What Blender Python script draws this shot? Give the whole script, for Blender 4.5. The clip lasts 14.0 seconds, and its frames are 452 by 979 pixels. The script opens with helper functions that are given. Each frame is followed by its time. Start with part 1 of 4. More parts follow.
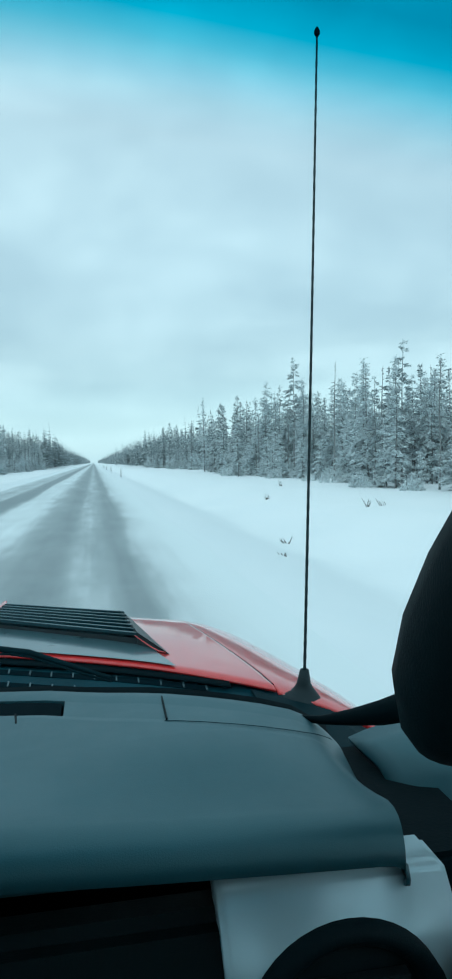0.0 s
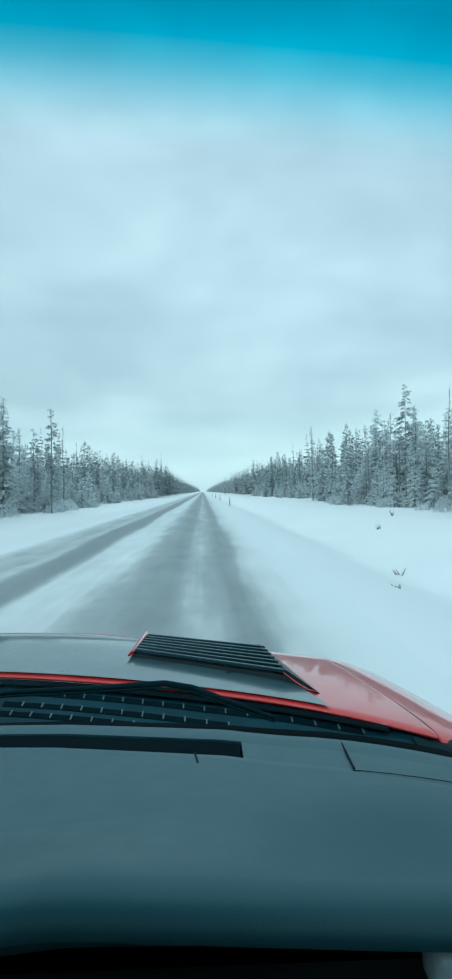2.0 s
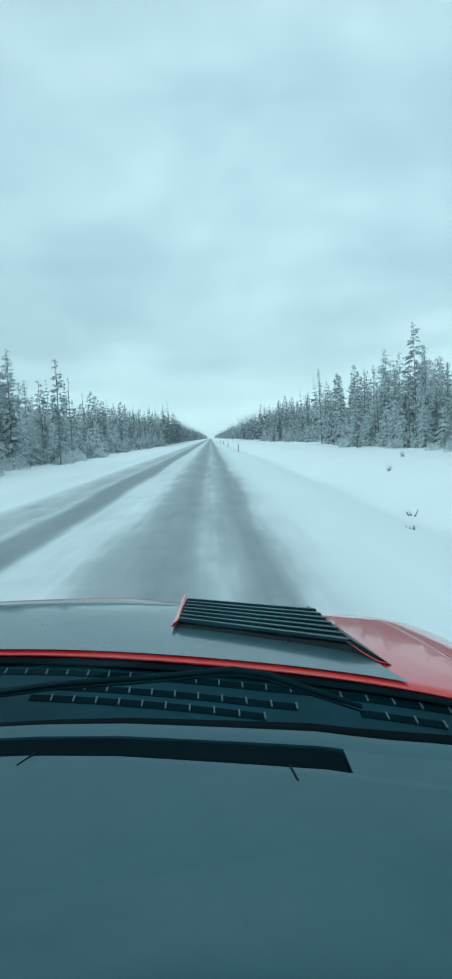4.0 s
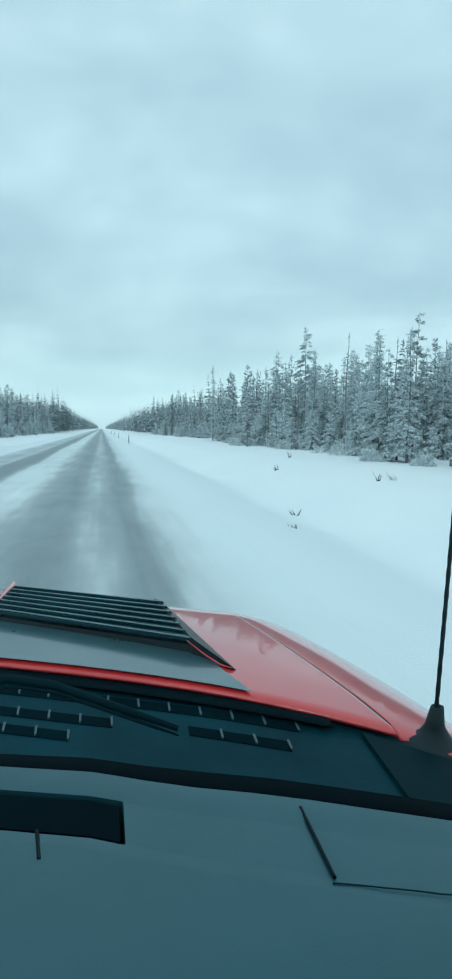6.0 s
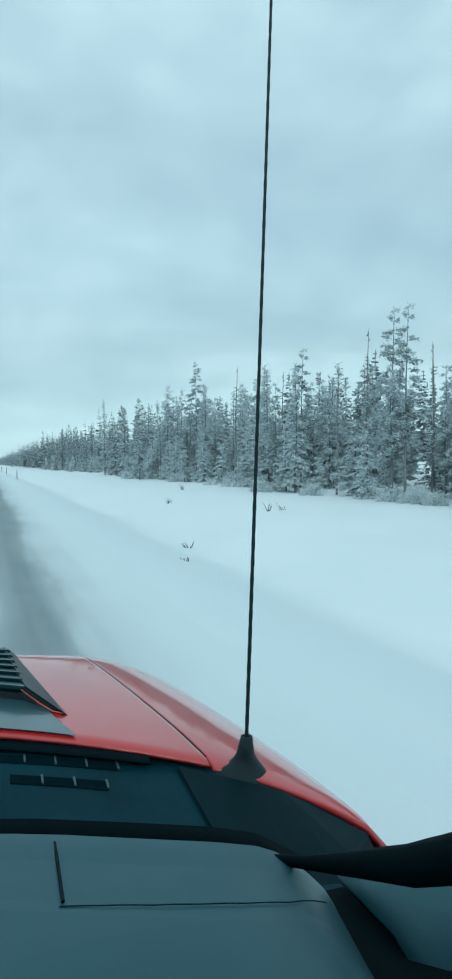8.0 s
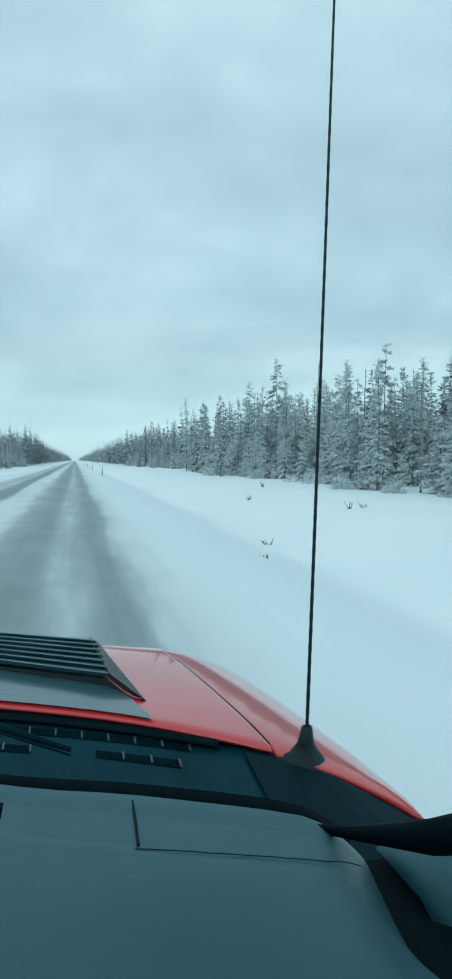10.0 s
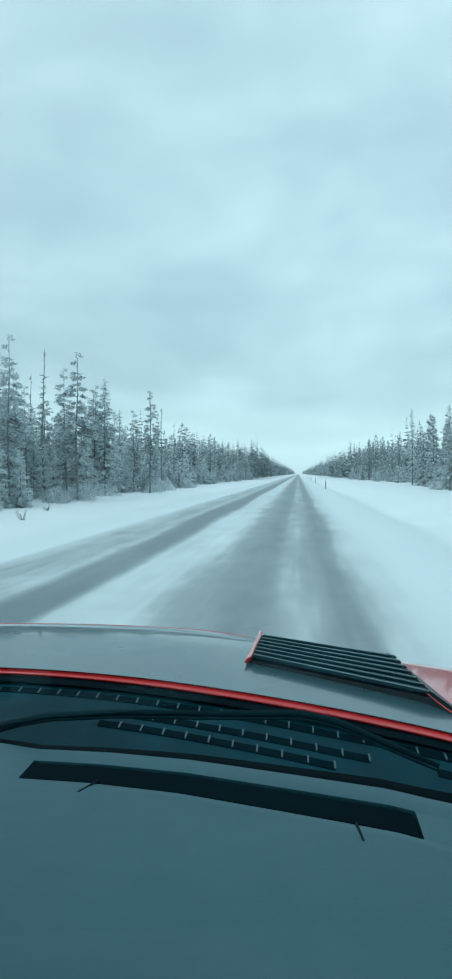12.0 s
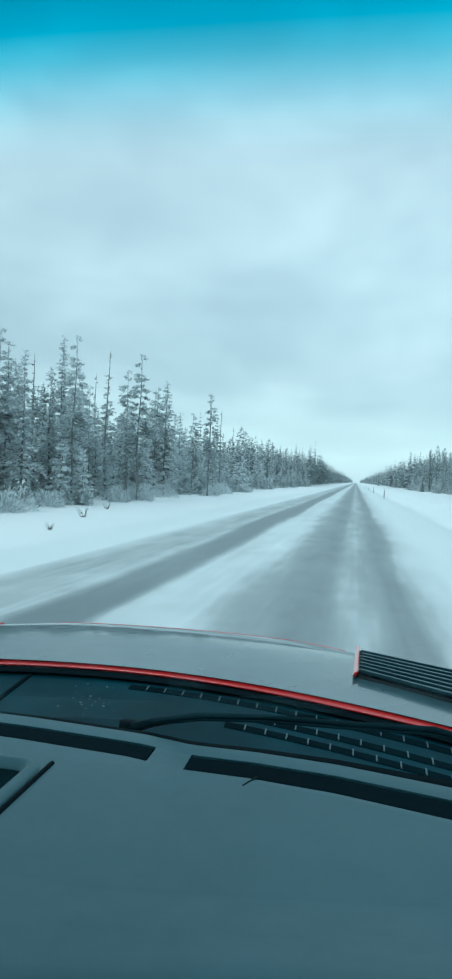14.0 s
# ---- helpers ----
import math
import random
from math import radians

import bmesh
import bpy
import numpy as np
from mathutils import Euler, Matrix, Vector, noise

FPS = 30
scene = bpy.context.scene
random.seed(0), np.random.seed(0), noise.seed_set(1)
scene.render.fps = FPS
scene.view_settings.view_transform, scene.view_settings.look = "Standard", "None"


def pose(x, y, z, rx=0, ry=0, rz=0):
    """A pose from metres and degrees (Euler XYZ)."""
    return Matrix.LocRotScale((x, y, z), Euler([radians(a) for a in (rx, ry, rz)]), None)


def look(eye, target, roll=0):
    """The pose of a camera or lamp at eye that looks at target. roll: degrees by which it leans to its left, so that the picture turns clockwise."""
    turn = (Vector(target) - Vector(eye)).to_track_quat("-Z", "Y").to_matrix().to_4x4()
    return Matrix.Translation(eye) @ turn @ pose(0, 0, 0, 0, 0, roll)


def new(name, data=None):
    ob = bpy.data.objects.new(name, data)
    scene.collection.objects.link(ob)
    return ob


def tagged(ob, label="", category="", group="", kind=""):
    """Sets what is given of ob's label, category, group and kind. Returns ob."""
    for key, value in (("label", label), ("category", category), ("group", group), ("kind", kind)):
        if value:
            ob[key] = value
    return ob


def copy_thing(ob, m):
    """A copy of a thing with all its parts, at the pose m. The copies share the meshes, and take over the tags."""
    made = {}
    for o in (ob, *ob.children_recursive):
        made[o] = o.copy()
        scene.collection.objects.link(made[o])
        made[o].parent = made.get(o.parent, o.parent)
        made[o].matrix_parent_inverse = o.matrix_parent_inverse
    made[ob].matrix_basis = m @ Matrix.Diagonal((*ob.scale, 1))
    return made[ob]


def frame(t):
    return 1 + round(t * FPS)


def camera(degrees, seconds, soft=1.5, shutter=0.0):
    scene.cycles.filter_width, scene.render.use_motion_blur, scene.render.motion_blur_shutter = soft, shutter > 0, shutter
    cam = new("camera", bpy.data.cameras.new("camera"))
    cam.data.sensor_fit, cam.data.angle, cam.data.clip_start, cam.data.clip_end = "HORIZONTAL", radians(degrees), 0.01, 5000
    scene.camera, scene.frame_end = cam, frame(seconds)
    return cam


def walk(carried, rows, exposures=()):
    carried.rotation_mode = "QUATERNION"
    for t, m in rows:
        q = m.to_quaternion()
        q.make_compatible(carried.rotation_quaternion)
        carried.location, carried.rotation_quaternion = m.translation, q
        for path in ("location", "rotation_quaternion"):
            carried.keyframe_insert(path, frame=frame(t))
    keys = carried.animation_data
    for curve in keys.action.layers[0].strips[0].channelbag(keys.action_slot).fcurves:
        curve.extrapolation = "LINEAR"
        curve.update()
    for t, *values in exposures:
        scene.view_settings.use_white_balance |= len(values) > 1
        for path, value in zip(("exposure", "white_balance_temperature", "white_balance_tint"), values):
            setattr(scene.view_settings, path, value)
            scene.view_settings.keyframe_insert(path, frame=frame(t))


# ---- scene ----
cam = camera(36.51, 14.0, soft=2.3, shutter=0.0)
PATH = [
    (0, (0.567, -0.150, 1.709), (2.452, 9.662, 1.291), -0.95),
    (0.5, (0.540, -0.137, 1.697), (2.034, 9.739, 1.206), -1.46),
    (1, (0.536, -0.125, 1.698), (1.823, 9.780, 1.205), -1.78),
    (1.5, (0.510, -0.124, 1.709), (1.274, 9.841, 1.356), -0.46),
    (2, (0.505, -0.138, 1.720), (0.841, 9.857, 1.745), -0.93),
    (2.2, (0.503, -0.121, 1.716), (0.848, 9.870, 1.451), -0.38),
    (4.3, (0.445, 0.023, 1.732), (0.691, 9.986, 0.920), -3.29),
    (4.5, (0.448, 0.056, 1.723), (1.191, 9.992, 0.870), -2.10),
    (5, (0.461, 0.107, 1.716), (1.710, 10.001, 0.985), 1.74),
    (5.5, (0.483, 0.136, 1.678), (1.636, 10.035, 0.851), -0.29),
    (6, (0.525, 0.140, 1.685), (2.312, 9.941, 0.824), 0.89),
    (6.5, (0.555, 0.123, 1.686), (2.944, 9.799, 0.872), 0.10),
    (7, (0.568, 0.098, 1.705), (3.475, 9.649, 1.147), -0.39),
    (7.2, (0.576, 0.092, 1.699), (3.899, 9.507, 1.141), -0.10),
    (9.3, (0.597, 0.028, 1.730), (3.316, 9.650, 1.610), -0.25),
    (9.5, (0.599, 0.020, 1.726), (3.094, 9.696, 1.355), -0.56),
    (10, (0.586, 0.001, 1.727), (2.734, 9.758, 1.301), -0.07),
    (10.5, (0.551, 0.012, 1.709), (1.382, 9.951, 0.983), 0.61),
    (11, (0.528, -0.008, 1.735), (0.968, 9.977, 1.408), 0.17),
    (11.5, (0.498, -0.021, 1.745), (0.536, 9.979, 1.774), -0.39),
    (12, (0.454, -0.005, 1.730), (-0.594, 9.938, 1.505), -0.08),
    (12.5, (0.401, -0.025, 1.732), (-1.826, 9.721, 1.508), -0.56),
    (13, (0.373, -0.062, 1.737), (-2.421, 9.538, 1.566), -0.18),
    (13.5, (0.361, -0.097, 1.766), (-2.454, 9.498, 1.860), 0.40),
    (14, (0.366, -0.095, 1.757), (-1.490, 9.730, 1.581), 2.23),
]
EXPOSURES = [(0, 0.09, 5240, -14), (2.2, 0.06, 5240, -14), (5, 0.07, 5240, -14), (6.5, 0.0, 5240, -14), (9.5, -0.06, 5240, -14), (11, 0.0, 5240, -14), (13.5, 0.14, 5240, -14), (14, 0.12, 5240, -14)]
walk(cam, [(t, look(eye, target, roll)) for t, eye, target, roll in PATH], EXPOSURES)

# ---- world and light: a high overcast winter day ----
SUN_ELEVATION, SUN_ROTATION = radians(24), radians(200)
world = bpy.data.worlds.new("overcast_sky")
scene.world = world
world.use_nodes = True


def nodes_of(tree):
    tree.nodes.clear()
    return tree.nodes, tree.links


def mathn(nt, op, a, b=None, clamp=False):
    n = nt.nodes.new("ShaderNodeMath")
    n.operation, n.use_clamp = op, clamp
    for i, v in enumerate((a, b)):
        if v is None:
            continue
        if isinstance(v, (int, float)):
            n.inputs[i].default_value = v
        else:
            nt.links.new(v, n.inputs[i])
    return n.outputs[0]


def rampn(nt, fac, stops, mode="LINEAR"):
    n = nt.nodes.new("ShaderNodeValToRGB")
    n.color_ramp.interpolation = mode
    el = n.color_ramp.elements
    while len(el) < len(stops):
        el.new(0.5)
    for e, (p, c) in zip(el, stops):
        e.position = p
        e.color = (*c, 1) if not isinstance(c, (int, float)) else (c, c, c, 1)
    nt.links.new(fac, n.inputs[0])
    return n.outputs[0]


def noisen(nt, vec, scale, detail=4.0, rough=0.55, dims=None, dist=0.0):
    if dims:
        m = nt.nodes.new("ShaderNodeMapping")
        m.inputs["Scale"].default_value = dims
        nt.links.new(vec, m.inputs[0])
        vec = m.outputs[0]
    n = nt.nodes.new("ShaderNodeTexNoise")
    n.inputs["Scale"].default_value, n.inputs["Detail"].default_value = scale, detail
    n.inputs["Roughness"].default_value, n.inputs["Distortion"].default_value = rough, dist
    nt.links.new(vec, n.inputs["Vector"])
    return n.outputs["Fac"]


def mixn(nt, fac, a, b, kind="RGBA", blend="MIX"):
    n = nt.nodes.new("ShaderNodeMix")
    n.data_type, n.blend_type = kind, blend
    if isinstance(fac, (int, float)):
        n.inputs[0].default_value = fac
    else:
        nt.links.new(fac, n.inputs[0])
    for i, v in ((6, a), (7, b)):
        if isinstance(v, tuple):
            n.inputs[i].default_value = (*v, 1)
        else:
            nt.links.new(v, n.inputs[i])
    return n.outputs[2]


def build_sky():
    nt = world.node_tree
    N, K = nodes_of(nt)
    co = N.new("ShaderNodeTexCoord").outputs["Generated"]
    sep = N.new("ShaderNodeSeparateXYZ")
    K.new(co, sep.inputs[0])
    up = mathn(nt, "MAXIMUM", sep.outputs[2], 0.0)
    den = mathn(nt, "ADD", up, 0.10)
    com = N.new("ShaderNodeCombineXYZ")
    K.new(mathn(nt, "DIVIDE", sep.outputs[0], den), com.inputs[0])
    K.new(mathn(nt, "DIVIDE", sep.outputs[1], den), com.inputs[1])
    big = noisen(nt, com.outputs[0], 0.85, 6.0, 0.55, (0.8, 1.0, 1.0), 0.4)
    low = noisen(nt, com.outputs[0], 0.22, 2.0, 0.5, (1.0, 1.0, 1.0))
    puff = noisen(nt, co, 4.2, 5.0, 0.5, (1.0, 1.0, 1.9), 0.3)
    both = mathn(nt, "ADD", mathn(nt, "MULTIPLY", big, 0.28), mathn(nt, "MULTIPLY", low, 0.20))
    both = mathn(nt, "ADD", both, mathn(nt, "MULTIPLY", puff, 0.52))
    cloud = rampn(nt, both, [(0.37, (0.63, 0.66, 0.685)), (0.46, (0.715, 0.74, 0.758)), (0.53, (0.81, 0.826, 0.832)), (0.62, (0.96, 0.96, 0.955))])
    # paler strip just above the horizon, greyer bank over it, lighter towards the zenith
    band = rampn(nt, up, [(0.0, 0.97), (0.03, 1.13), (0.055, 0.96), (0.16, 0.84), (0.30, 0.96), (0.55, 1.08), (1.0, 1.12)])
    col = mixn(nt, 1.0, cloud, band, blend="MULTIPLY")
    veil = rampn(nt, up, [(0.0, 0.8), (0.05, 0.45), (0.12, 0.0)])
    col = mixn(nt, veil, col, (0.80, 0.86, 0.90))
    bg = N.new("ShaderNodeBackground")
    K.new(col, bg.inputs[0])
    bg.inputs[1].default_value = 0.83
    sky = N.new("ShaderNodeTexSky")
    sky.sky_type, sky.sun_disc = "NISHITA", False
    sky.sun_elevation, sky.sun_rotation = SUN_ELEVATION, SUN_ROTATION
    bg2 = N.new("ShaderNodeBackground")
    K.new(sky.outputs[0], bg2.inputs[0])
    bg2.inputs[1].default_value = 0.02
    add = N.new("ShaderNodeAddShader")
    K.new(bg.outputs[0], add.inputs[0])
    K.new(bg2.outputs[0], add.inputs[1])
    out = N.new("ShaderNodeOutputWorld")
    K.new(add.outputs[0], out.inputs[0])


build_sky()
sun = new("sun", bpy.data.lights.new("sun", "SUN"))
sun.data.energy, sun.data.angle, sun.data.color = 0.8, radians(25), (1.0, 0.97, 0.93)
sun.matrix_world = look((0, 0, 60), (12, 30, 40))


# ---- materials ----
def material(name, color, rough=0.5, metal=0.0, coat=0.0, bump=0.0, bump_scale=200.0, var=0.15, var_scale=6.0, spec=0.5, coord="Object", tint=(1.0, 1.0, 1.0)):
    m = bpy.data.materials.new(name)
    m.use_nodes = True
    nt = m.node_tree
    N, K = nodes_of(nt)
    co = N.new("ShaderNodeTexCoord").outputs[coord]
    b = N.new("ShaderNodeBsdfPrincipled")
    dark = tuple(c * (1 - var) for c in color)
    lite = tuple(min(1, c * (1 + var)) for c in color)
    f1 = noisen(nt, co, var_scale, 5.0, 0.6)
    K.new(mixn(nt, rampn(nt, f1, [(0.3, 0.0), (0.7, 1.0)]), dark, lite), b.inputs["Base Color"])
    f2 = noisen(nt, co, var_scale * 9, 3.0, 0.6)
    K.new(mathn(nt, "ADD", mathn(nt, "MULTIPLY", f2, 0.16), rough - 0.08, True), b.inputs["Roughness"])
    b.inputs["Metallic"].default_value, b.inputs["Coat Weight"].default_value = metal, coat
    b.inputs["Coat Roughness"].default_value = 0.03
    b.inputs["Specular IOR Level"].default_value = spec
    b.inputs["Specular Tint"].default_value = (*tint, 1)
    if bump:
        bp = N.new("ShaderNodeBump")
        bp.inputs["Strength"].default_value, bp.inputs["Distance"].default_value = bump, 0.002
        K.new(noisen(nt, co, bump_scale, 3.0, 0.6), bp.inputs["Height"])
        K.new(bp.outputs[0], b.inputs["Normal"])
    out = N.new("ShaderNodeOutputMaterial")
    K.new(b.outputs[0], out.inputs[0])
    return m


RED = material("red_car_paint", (0.58, 0.022, 0.024), 0.35, coat=1.0, var=0.10, var_scale=3.0)
GRAPHIC = material("satin_grey_vinyl", (0.048, 0.102, 0.122), 0.30, coat=0.7, var=0.10, var_scale=3)
SLAT = material("black_slat_plastic", (0.012, 0.044, 0.058), 0.30, bump=0.05, bump_scale=900)
# pale colour for the sky highlight painted along each slat
SLAT_GLINT = material("pale_slat_glint", (0.26, 0.34, 0.37), 0.35)
SLOT_BAR = material("grey_slot_bar", (0.075, 0.12, 0.14), 0.4)
LOUVER = material("black_louver_plastic", (0.012, 0.018, 0.021), 0.42, bump=0.2, bump_scale=900)
# bluish lift in this colour imitates the dash mirrored in the windshield
COWL = material("blue_black_cowl_plastic", (0.007, 0.036, 0.050), 0.5, spec=0.08, bump=0.2, bump_scale=500, var=0.4)
# near-black that paints the shade inside slots
SLOT_SHADE = material("slot_shade_black", (0.0015, 0.008, 0.012), 0.9, spec=0.05)
DASH = material("dark_grey_soft_dash", (0.025, 0.079, 0.101), 0.44, spec=0.78, bump=0.10, bump_scale=900, var=0.12, var_scale=4, tint=(0.70, 0.95, 1.0))
DASH_DARK = material("black_interior_plastic", (0.002, 0.0095, 0.013), 0.65, spec=0.15, bump=0.3, bump_scale=700)
FASCIA = material("charcoal_fascia_plastic", (0.007, 0.016, 0.020), 0.5, spec=0.3, bump=0.2, bump_scale=600)
ANTENNA = material("dark_grey_antenna_rubber", (0.011, 0.023, 0.028), 0.6, spec=0.3, bump=0.2, bump_scale=300)
WIPER = material("dark_cowl_plastic", (0.0028, 0.016, 0.022), 0.6, spec=0.08)
ICE = material("grey_ice", (0.16, 0.22, 0.25), 0.25, spec=0.5)
SILVER = material("silver_trim", (0.52, 0.66, 0.72), 0.34, metal=0.25, var=0.06)
RUBBER = material("black_rubber", (0.002, 0.008, 0.011), 0.7, spec=0.06, bump=0.2, bump_scale=300)
CHROME = material("wheel_alloy", (0.35, 0.35, 0.36), 0.35, metal=0.9)
HEADLINER = material("grey_headliner", (0.32, 0.32, 0.315), 0.9, bump=0.3, bump_scale=800)
LAMP = material("headlamp_lens", (0.55, 0.57, 0.6), 0.15, coat=1.0)
BARK = material("rimed_grey_bark", (0.20, 0.215, 0.22), 0.9, bump=1.0, bump_scale=30, var=0.45, var_scale=8)
TWIG = material("brown_twigs", (0.045, 0.038, 0.032), 0.9, var=0.4)
POST = material("weathered_marker_post", (0.05, 0.05, 0.055), 0.7)
PALE = material("pale_marker_plastic", (0.6, 0.62, 0.62), 0.5)


def needles(name, frost):
    m = bpy.data.materials.new(name)
    m.use_nodes = True
    nt = m.node_tree
    N, K = nodes_of(nt)
    geo = N.new("ShaderNodeNewGeometry")
    co = N.new("ShaderNodeTexCoord").outputs["Object"]
    inf = N.new("ShaderNodeObjectInfo")
    isl = geo.outputs["Random Per Island"]
    sep = N.new("ShaderNodeSeparateXYZ")
    K.new(geo.outputs["Normal"], sep.inputs[0])
    green = mixn(nt, isl, (0.115, 0.145, 0.155), (0.23, 0.265, 0.275))
    f = noisen(nt, co, 1.1, 3.0, 0.6)
    s = mathn(nt, "ADD", mathn(nt, "MULTIPLY", sep.outputs[2], 0.30), mathn(nt, "MULTIPLY", f, 0.80))
    s = mathn(nt, "ADD", s, mathn(nt, "MULTIPLY", isl, 0.34))
    s = mathn(nt, "ADD", s, mathn(nt, "MULTIPLY", inf.outputs["Random"], 0.16))
    s = rampn(nt, mathn(nt, "ADD", s, frost), [(0.40, 0.16), (0.93, 1.0)])
    col = mixn(nt, s, green, (0.72, 0.77, 0.79))
    b = N.new("ShaderNodeBsdfPrincipled")
    K.new(col, b.inputs["Base Color"])
    b.inputs["Roughness"].default_value = 0.85
    b.inputs["Specular IOR Level"].default_value = 0.2
    tl = N.new("ShaderNodeBsdfTranslucent")
    K.new(col, tl.inputs[0])
    mx = N.new("ShaderNodeMixShader")
    mx.inputs[0].default_value = 0.36
    K.new(b.outputs[0], mx.inputs[1])
    K.new(tl.outputs[0], mx.inputs[2])
    out = N.new("ShaderNodeOutputMaterial")
    K.new(mx.outputs[0], out.inputs[0])
    return m


NEEDLE = needles("frosted_needles", 0.19)
NEEDLE_SNOWY = needles("snow_laden_needles", 0.26)
NEEDLE_THIN = needles("lightly_frosted_needles", -0.03)
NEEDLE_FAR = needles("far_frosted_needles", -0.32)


def snow_material():
    m = bpy.data.materials.new("snow")
    m.use_nodes = True
    nt = m.node_tree
    N, K = nodes_of(nt)
    co = N.new("ShaderNodeTexCoord").outputs["Object"]
    a = noisen(nt, co, 0.12, 4.0, 0.55)
    g = noisen(nt, co, 1.6, 5.0, 0.6, (1.0, 0.25, 1.0))
    f = mathn(nt, "ADD", mathn(nt, "MULTIPLY", a, 0.6), mathn(nt, "MULTIPLY", g, 0.4))
    b = N.new("ShaderNodeBsdfPrincipled")
    clean = rampn(nt, f, [(0.3, (0.76, 0.795, 0.82)), (0.55, (0.83, 0.855, 0.87)), (0.75, (0.89, 0.905, 0.915))])
    # road spray, plus ditch shading put into the colour, greys the verge snow
    sep = N.new("ShaderNodeSeparateXYZ")
    K.new(co, sep.inputs[0])
    off = mathn(nt, "SUBTRACT", mathn(nt, "ABSOLUTE", mathn(nt, "ADD", sep.outputs[0], 1.4)), 3.9)
    wave = mathn(nt, "MULTIPLY", mathn(nt, "SUBTRACT", noisen(nt, co, 0.5, 4.0, 0.6, (1.0, 0.2, 1.0)), 0.5), 2.4)
    spray_shade = rampn(nt, mathn(nt, "DIVIDE", mathn(nt, "ADD", off, wave), 6.0), [(0.0, 0.30), (0.30, 0.36), (0.52, 0.28), (0.68, 0.0)])
    K.new(mixn(nt, spray_shade, clean, (0.60, 0.66, 0.70)), b.inputs["Base Color"])
    b.inputs["Roughness"].default_value = 0.75
    bp = N.new("ShaderNodeBump")
    bp.inputs["Strength"].default_value, bp.inputs["Distance"].default_value = 0.3, 0.08
    K.new(noisen(nt, co, 0.9, 3.0, 0.5), bp.inputs["Height"])
    K.new(bp.outputs[0], b.inputs["Normal"])
    out = N.new("ShaderNodeOutputMaterial")
    K.new(b.outputs[0], out.inputs[0])
    return m


SNOW = snow_material()


def road_material():
    """Wet asphalt in the wheel tracks, packed and blown snow between them."""
    m = bpy.data.materials.new("snow_streaked_asphalt")
    m.use_nodes = True
    nt = m.node_tree
    N, K = nodes_of(nt)
    co = N.new("ShaderNodeTexCoord").outputs["Object"]
    sep = N.new("ShaderNodeSeparateXYZ")
    K.new(co, sep.inputs[0])
    wob = noisen(nt, co, 1.0, 3.0, 0.55, (0.7, 0.06, 1.0))
    x = mathn(nt, "ADD", sep.outputs[0], mathn(nt, "MULTIPLY", mathn(nt, "SUBTRACT", wob, 0.5), 0.90))
    u = mathn(nt, "DIVIDE", mathn(nt, "ADD", x, 6.5), 10.0)

    def at(v):
        return (v + 6.5) / 10.0
    cover = rampn(nt, u, [(at(-5.9), 0.95), (at(-5.1), 0.56), (at(-4.2), 0.46), (at(-3.75), 0.54), (at(-3.40), 0.02), (at(-2.75), -0.02), (at(-2.38), 0.74), (at(-1.50), 0.78), (at(-1.10), 0.50),
                          (at(-0.70), 0.24), (at(-0.30), 0.10), (at(0.02), 0.16), (at(0.20), 0.40), (at(0.45), 0.47), (at(0.68), 0.36), (at(0.92), 0.12), (at(1.18), 0.16), (at(1.36), 0.48), (at(1.60), 0.68), (at(2.00), 0.86), (at(2.70), 1.0)])
    streak = noisen(nt, co, 3.0, 5.0, 0.6, (2.6, 0.035, 1.0))
    patch = noisen(nt, co, 0.8, 6.0, 0.6, (1.0, 0.17, 1.0))
    drift = noisen(nt, co, 1.0, 5.0, 0.6, (0.35, 0.9, 1.0), 0.6)
    k = mathn(nt, "ADD", mathn(nt, "MULTIPLY", mathn(nt, "SUBTRACT", streak, 0.5), 0.22), mathn(nt, "MULTIPLY", mathn(nt, "SUBTRACT", patch, 0.5), 0.70))
    k = mathn(nt, "ADD", k, mathn(nt, "MULTIPLY", mathn(nt, "SUBTRACT", noisen(nt, co, 2.6, 4.0, 0.65, (1.0, 0.18, 1.0)), 0.5), 0.40))
    k = mathn(nt, "ADD", k, mathn(nt, "MULTIPLY", mathn(nt, "SUBTRACT", drift, 0.5), 0.26))
    k = mathn(nt, "MULTIPLY", k, rampn(nt, u, [(at(-5.6), 0.0), (at(-4.8), 1.0), (at(1.5), 1.0), (at(2.4), 0.15)]))
    s = mathn(nt, "ADD", cover, k)
    s = rampn(nt, s, [(0.0, 0.13), (0.38, 0.39), (0.62, 0.71), (0.95, 1.0)])
    asphalt = rampn(nt, noisen(nt, co, 60.0, 3.0, 0.7), [(0.3, (0.072, 0.100, 0.112)), (0.7, (0.125, 0.162, 0.178))])
    b = N.new("ShaderNodeBsdfPrincipled")
    K.new(mixn(nt, s, asphalt, (0.74, 0.785, 0.805)), b.inputs["Base Color"])
    K.new(rampn(nt, s, [(0.0, 0.42), (0.6, 0.8)]), b.inputs["Roughness"])
    bp = N.new("ShaderNodeBump")
    bp.inputs["Strength"].default_value, bp.inputs["Distance"].default_value = 0.4, 0.02
    K.new(s, bp.inputs["Height"])
    K.new(bp.outputs[0], b.inputs["Normal"])
    out = N.new("ShaderNodeOutputMaterial")
    K.new(b.outputs[0], out.inputs[0])
    return m


ROAD = road_material()


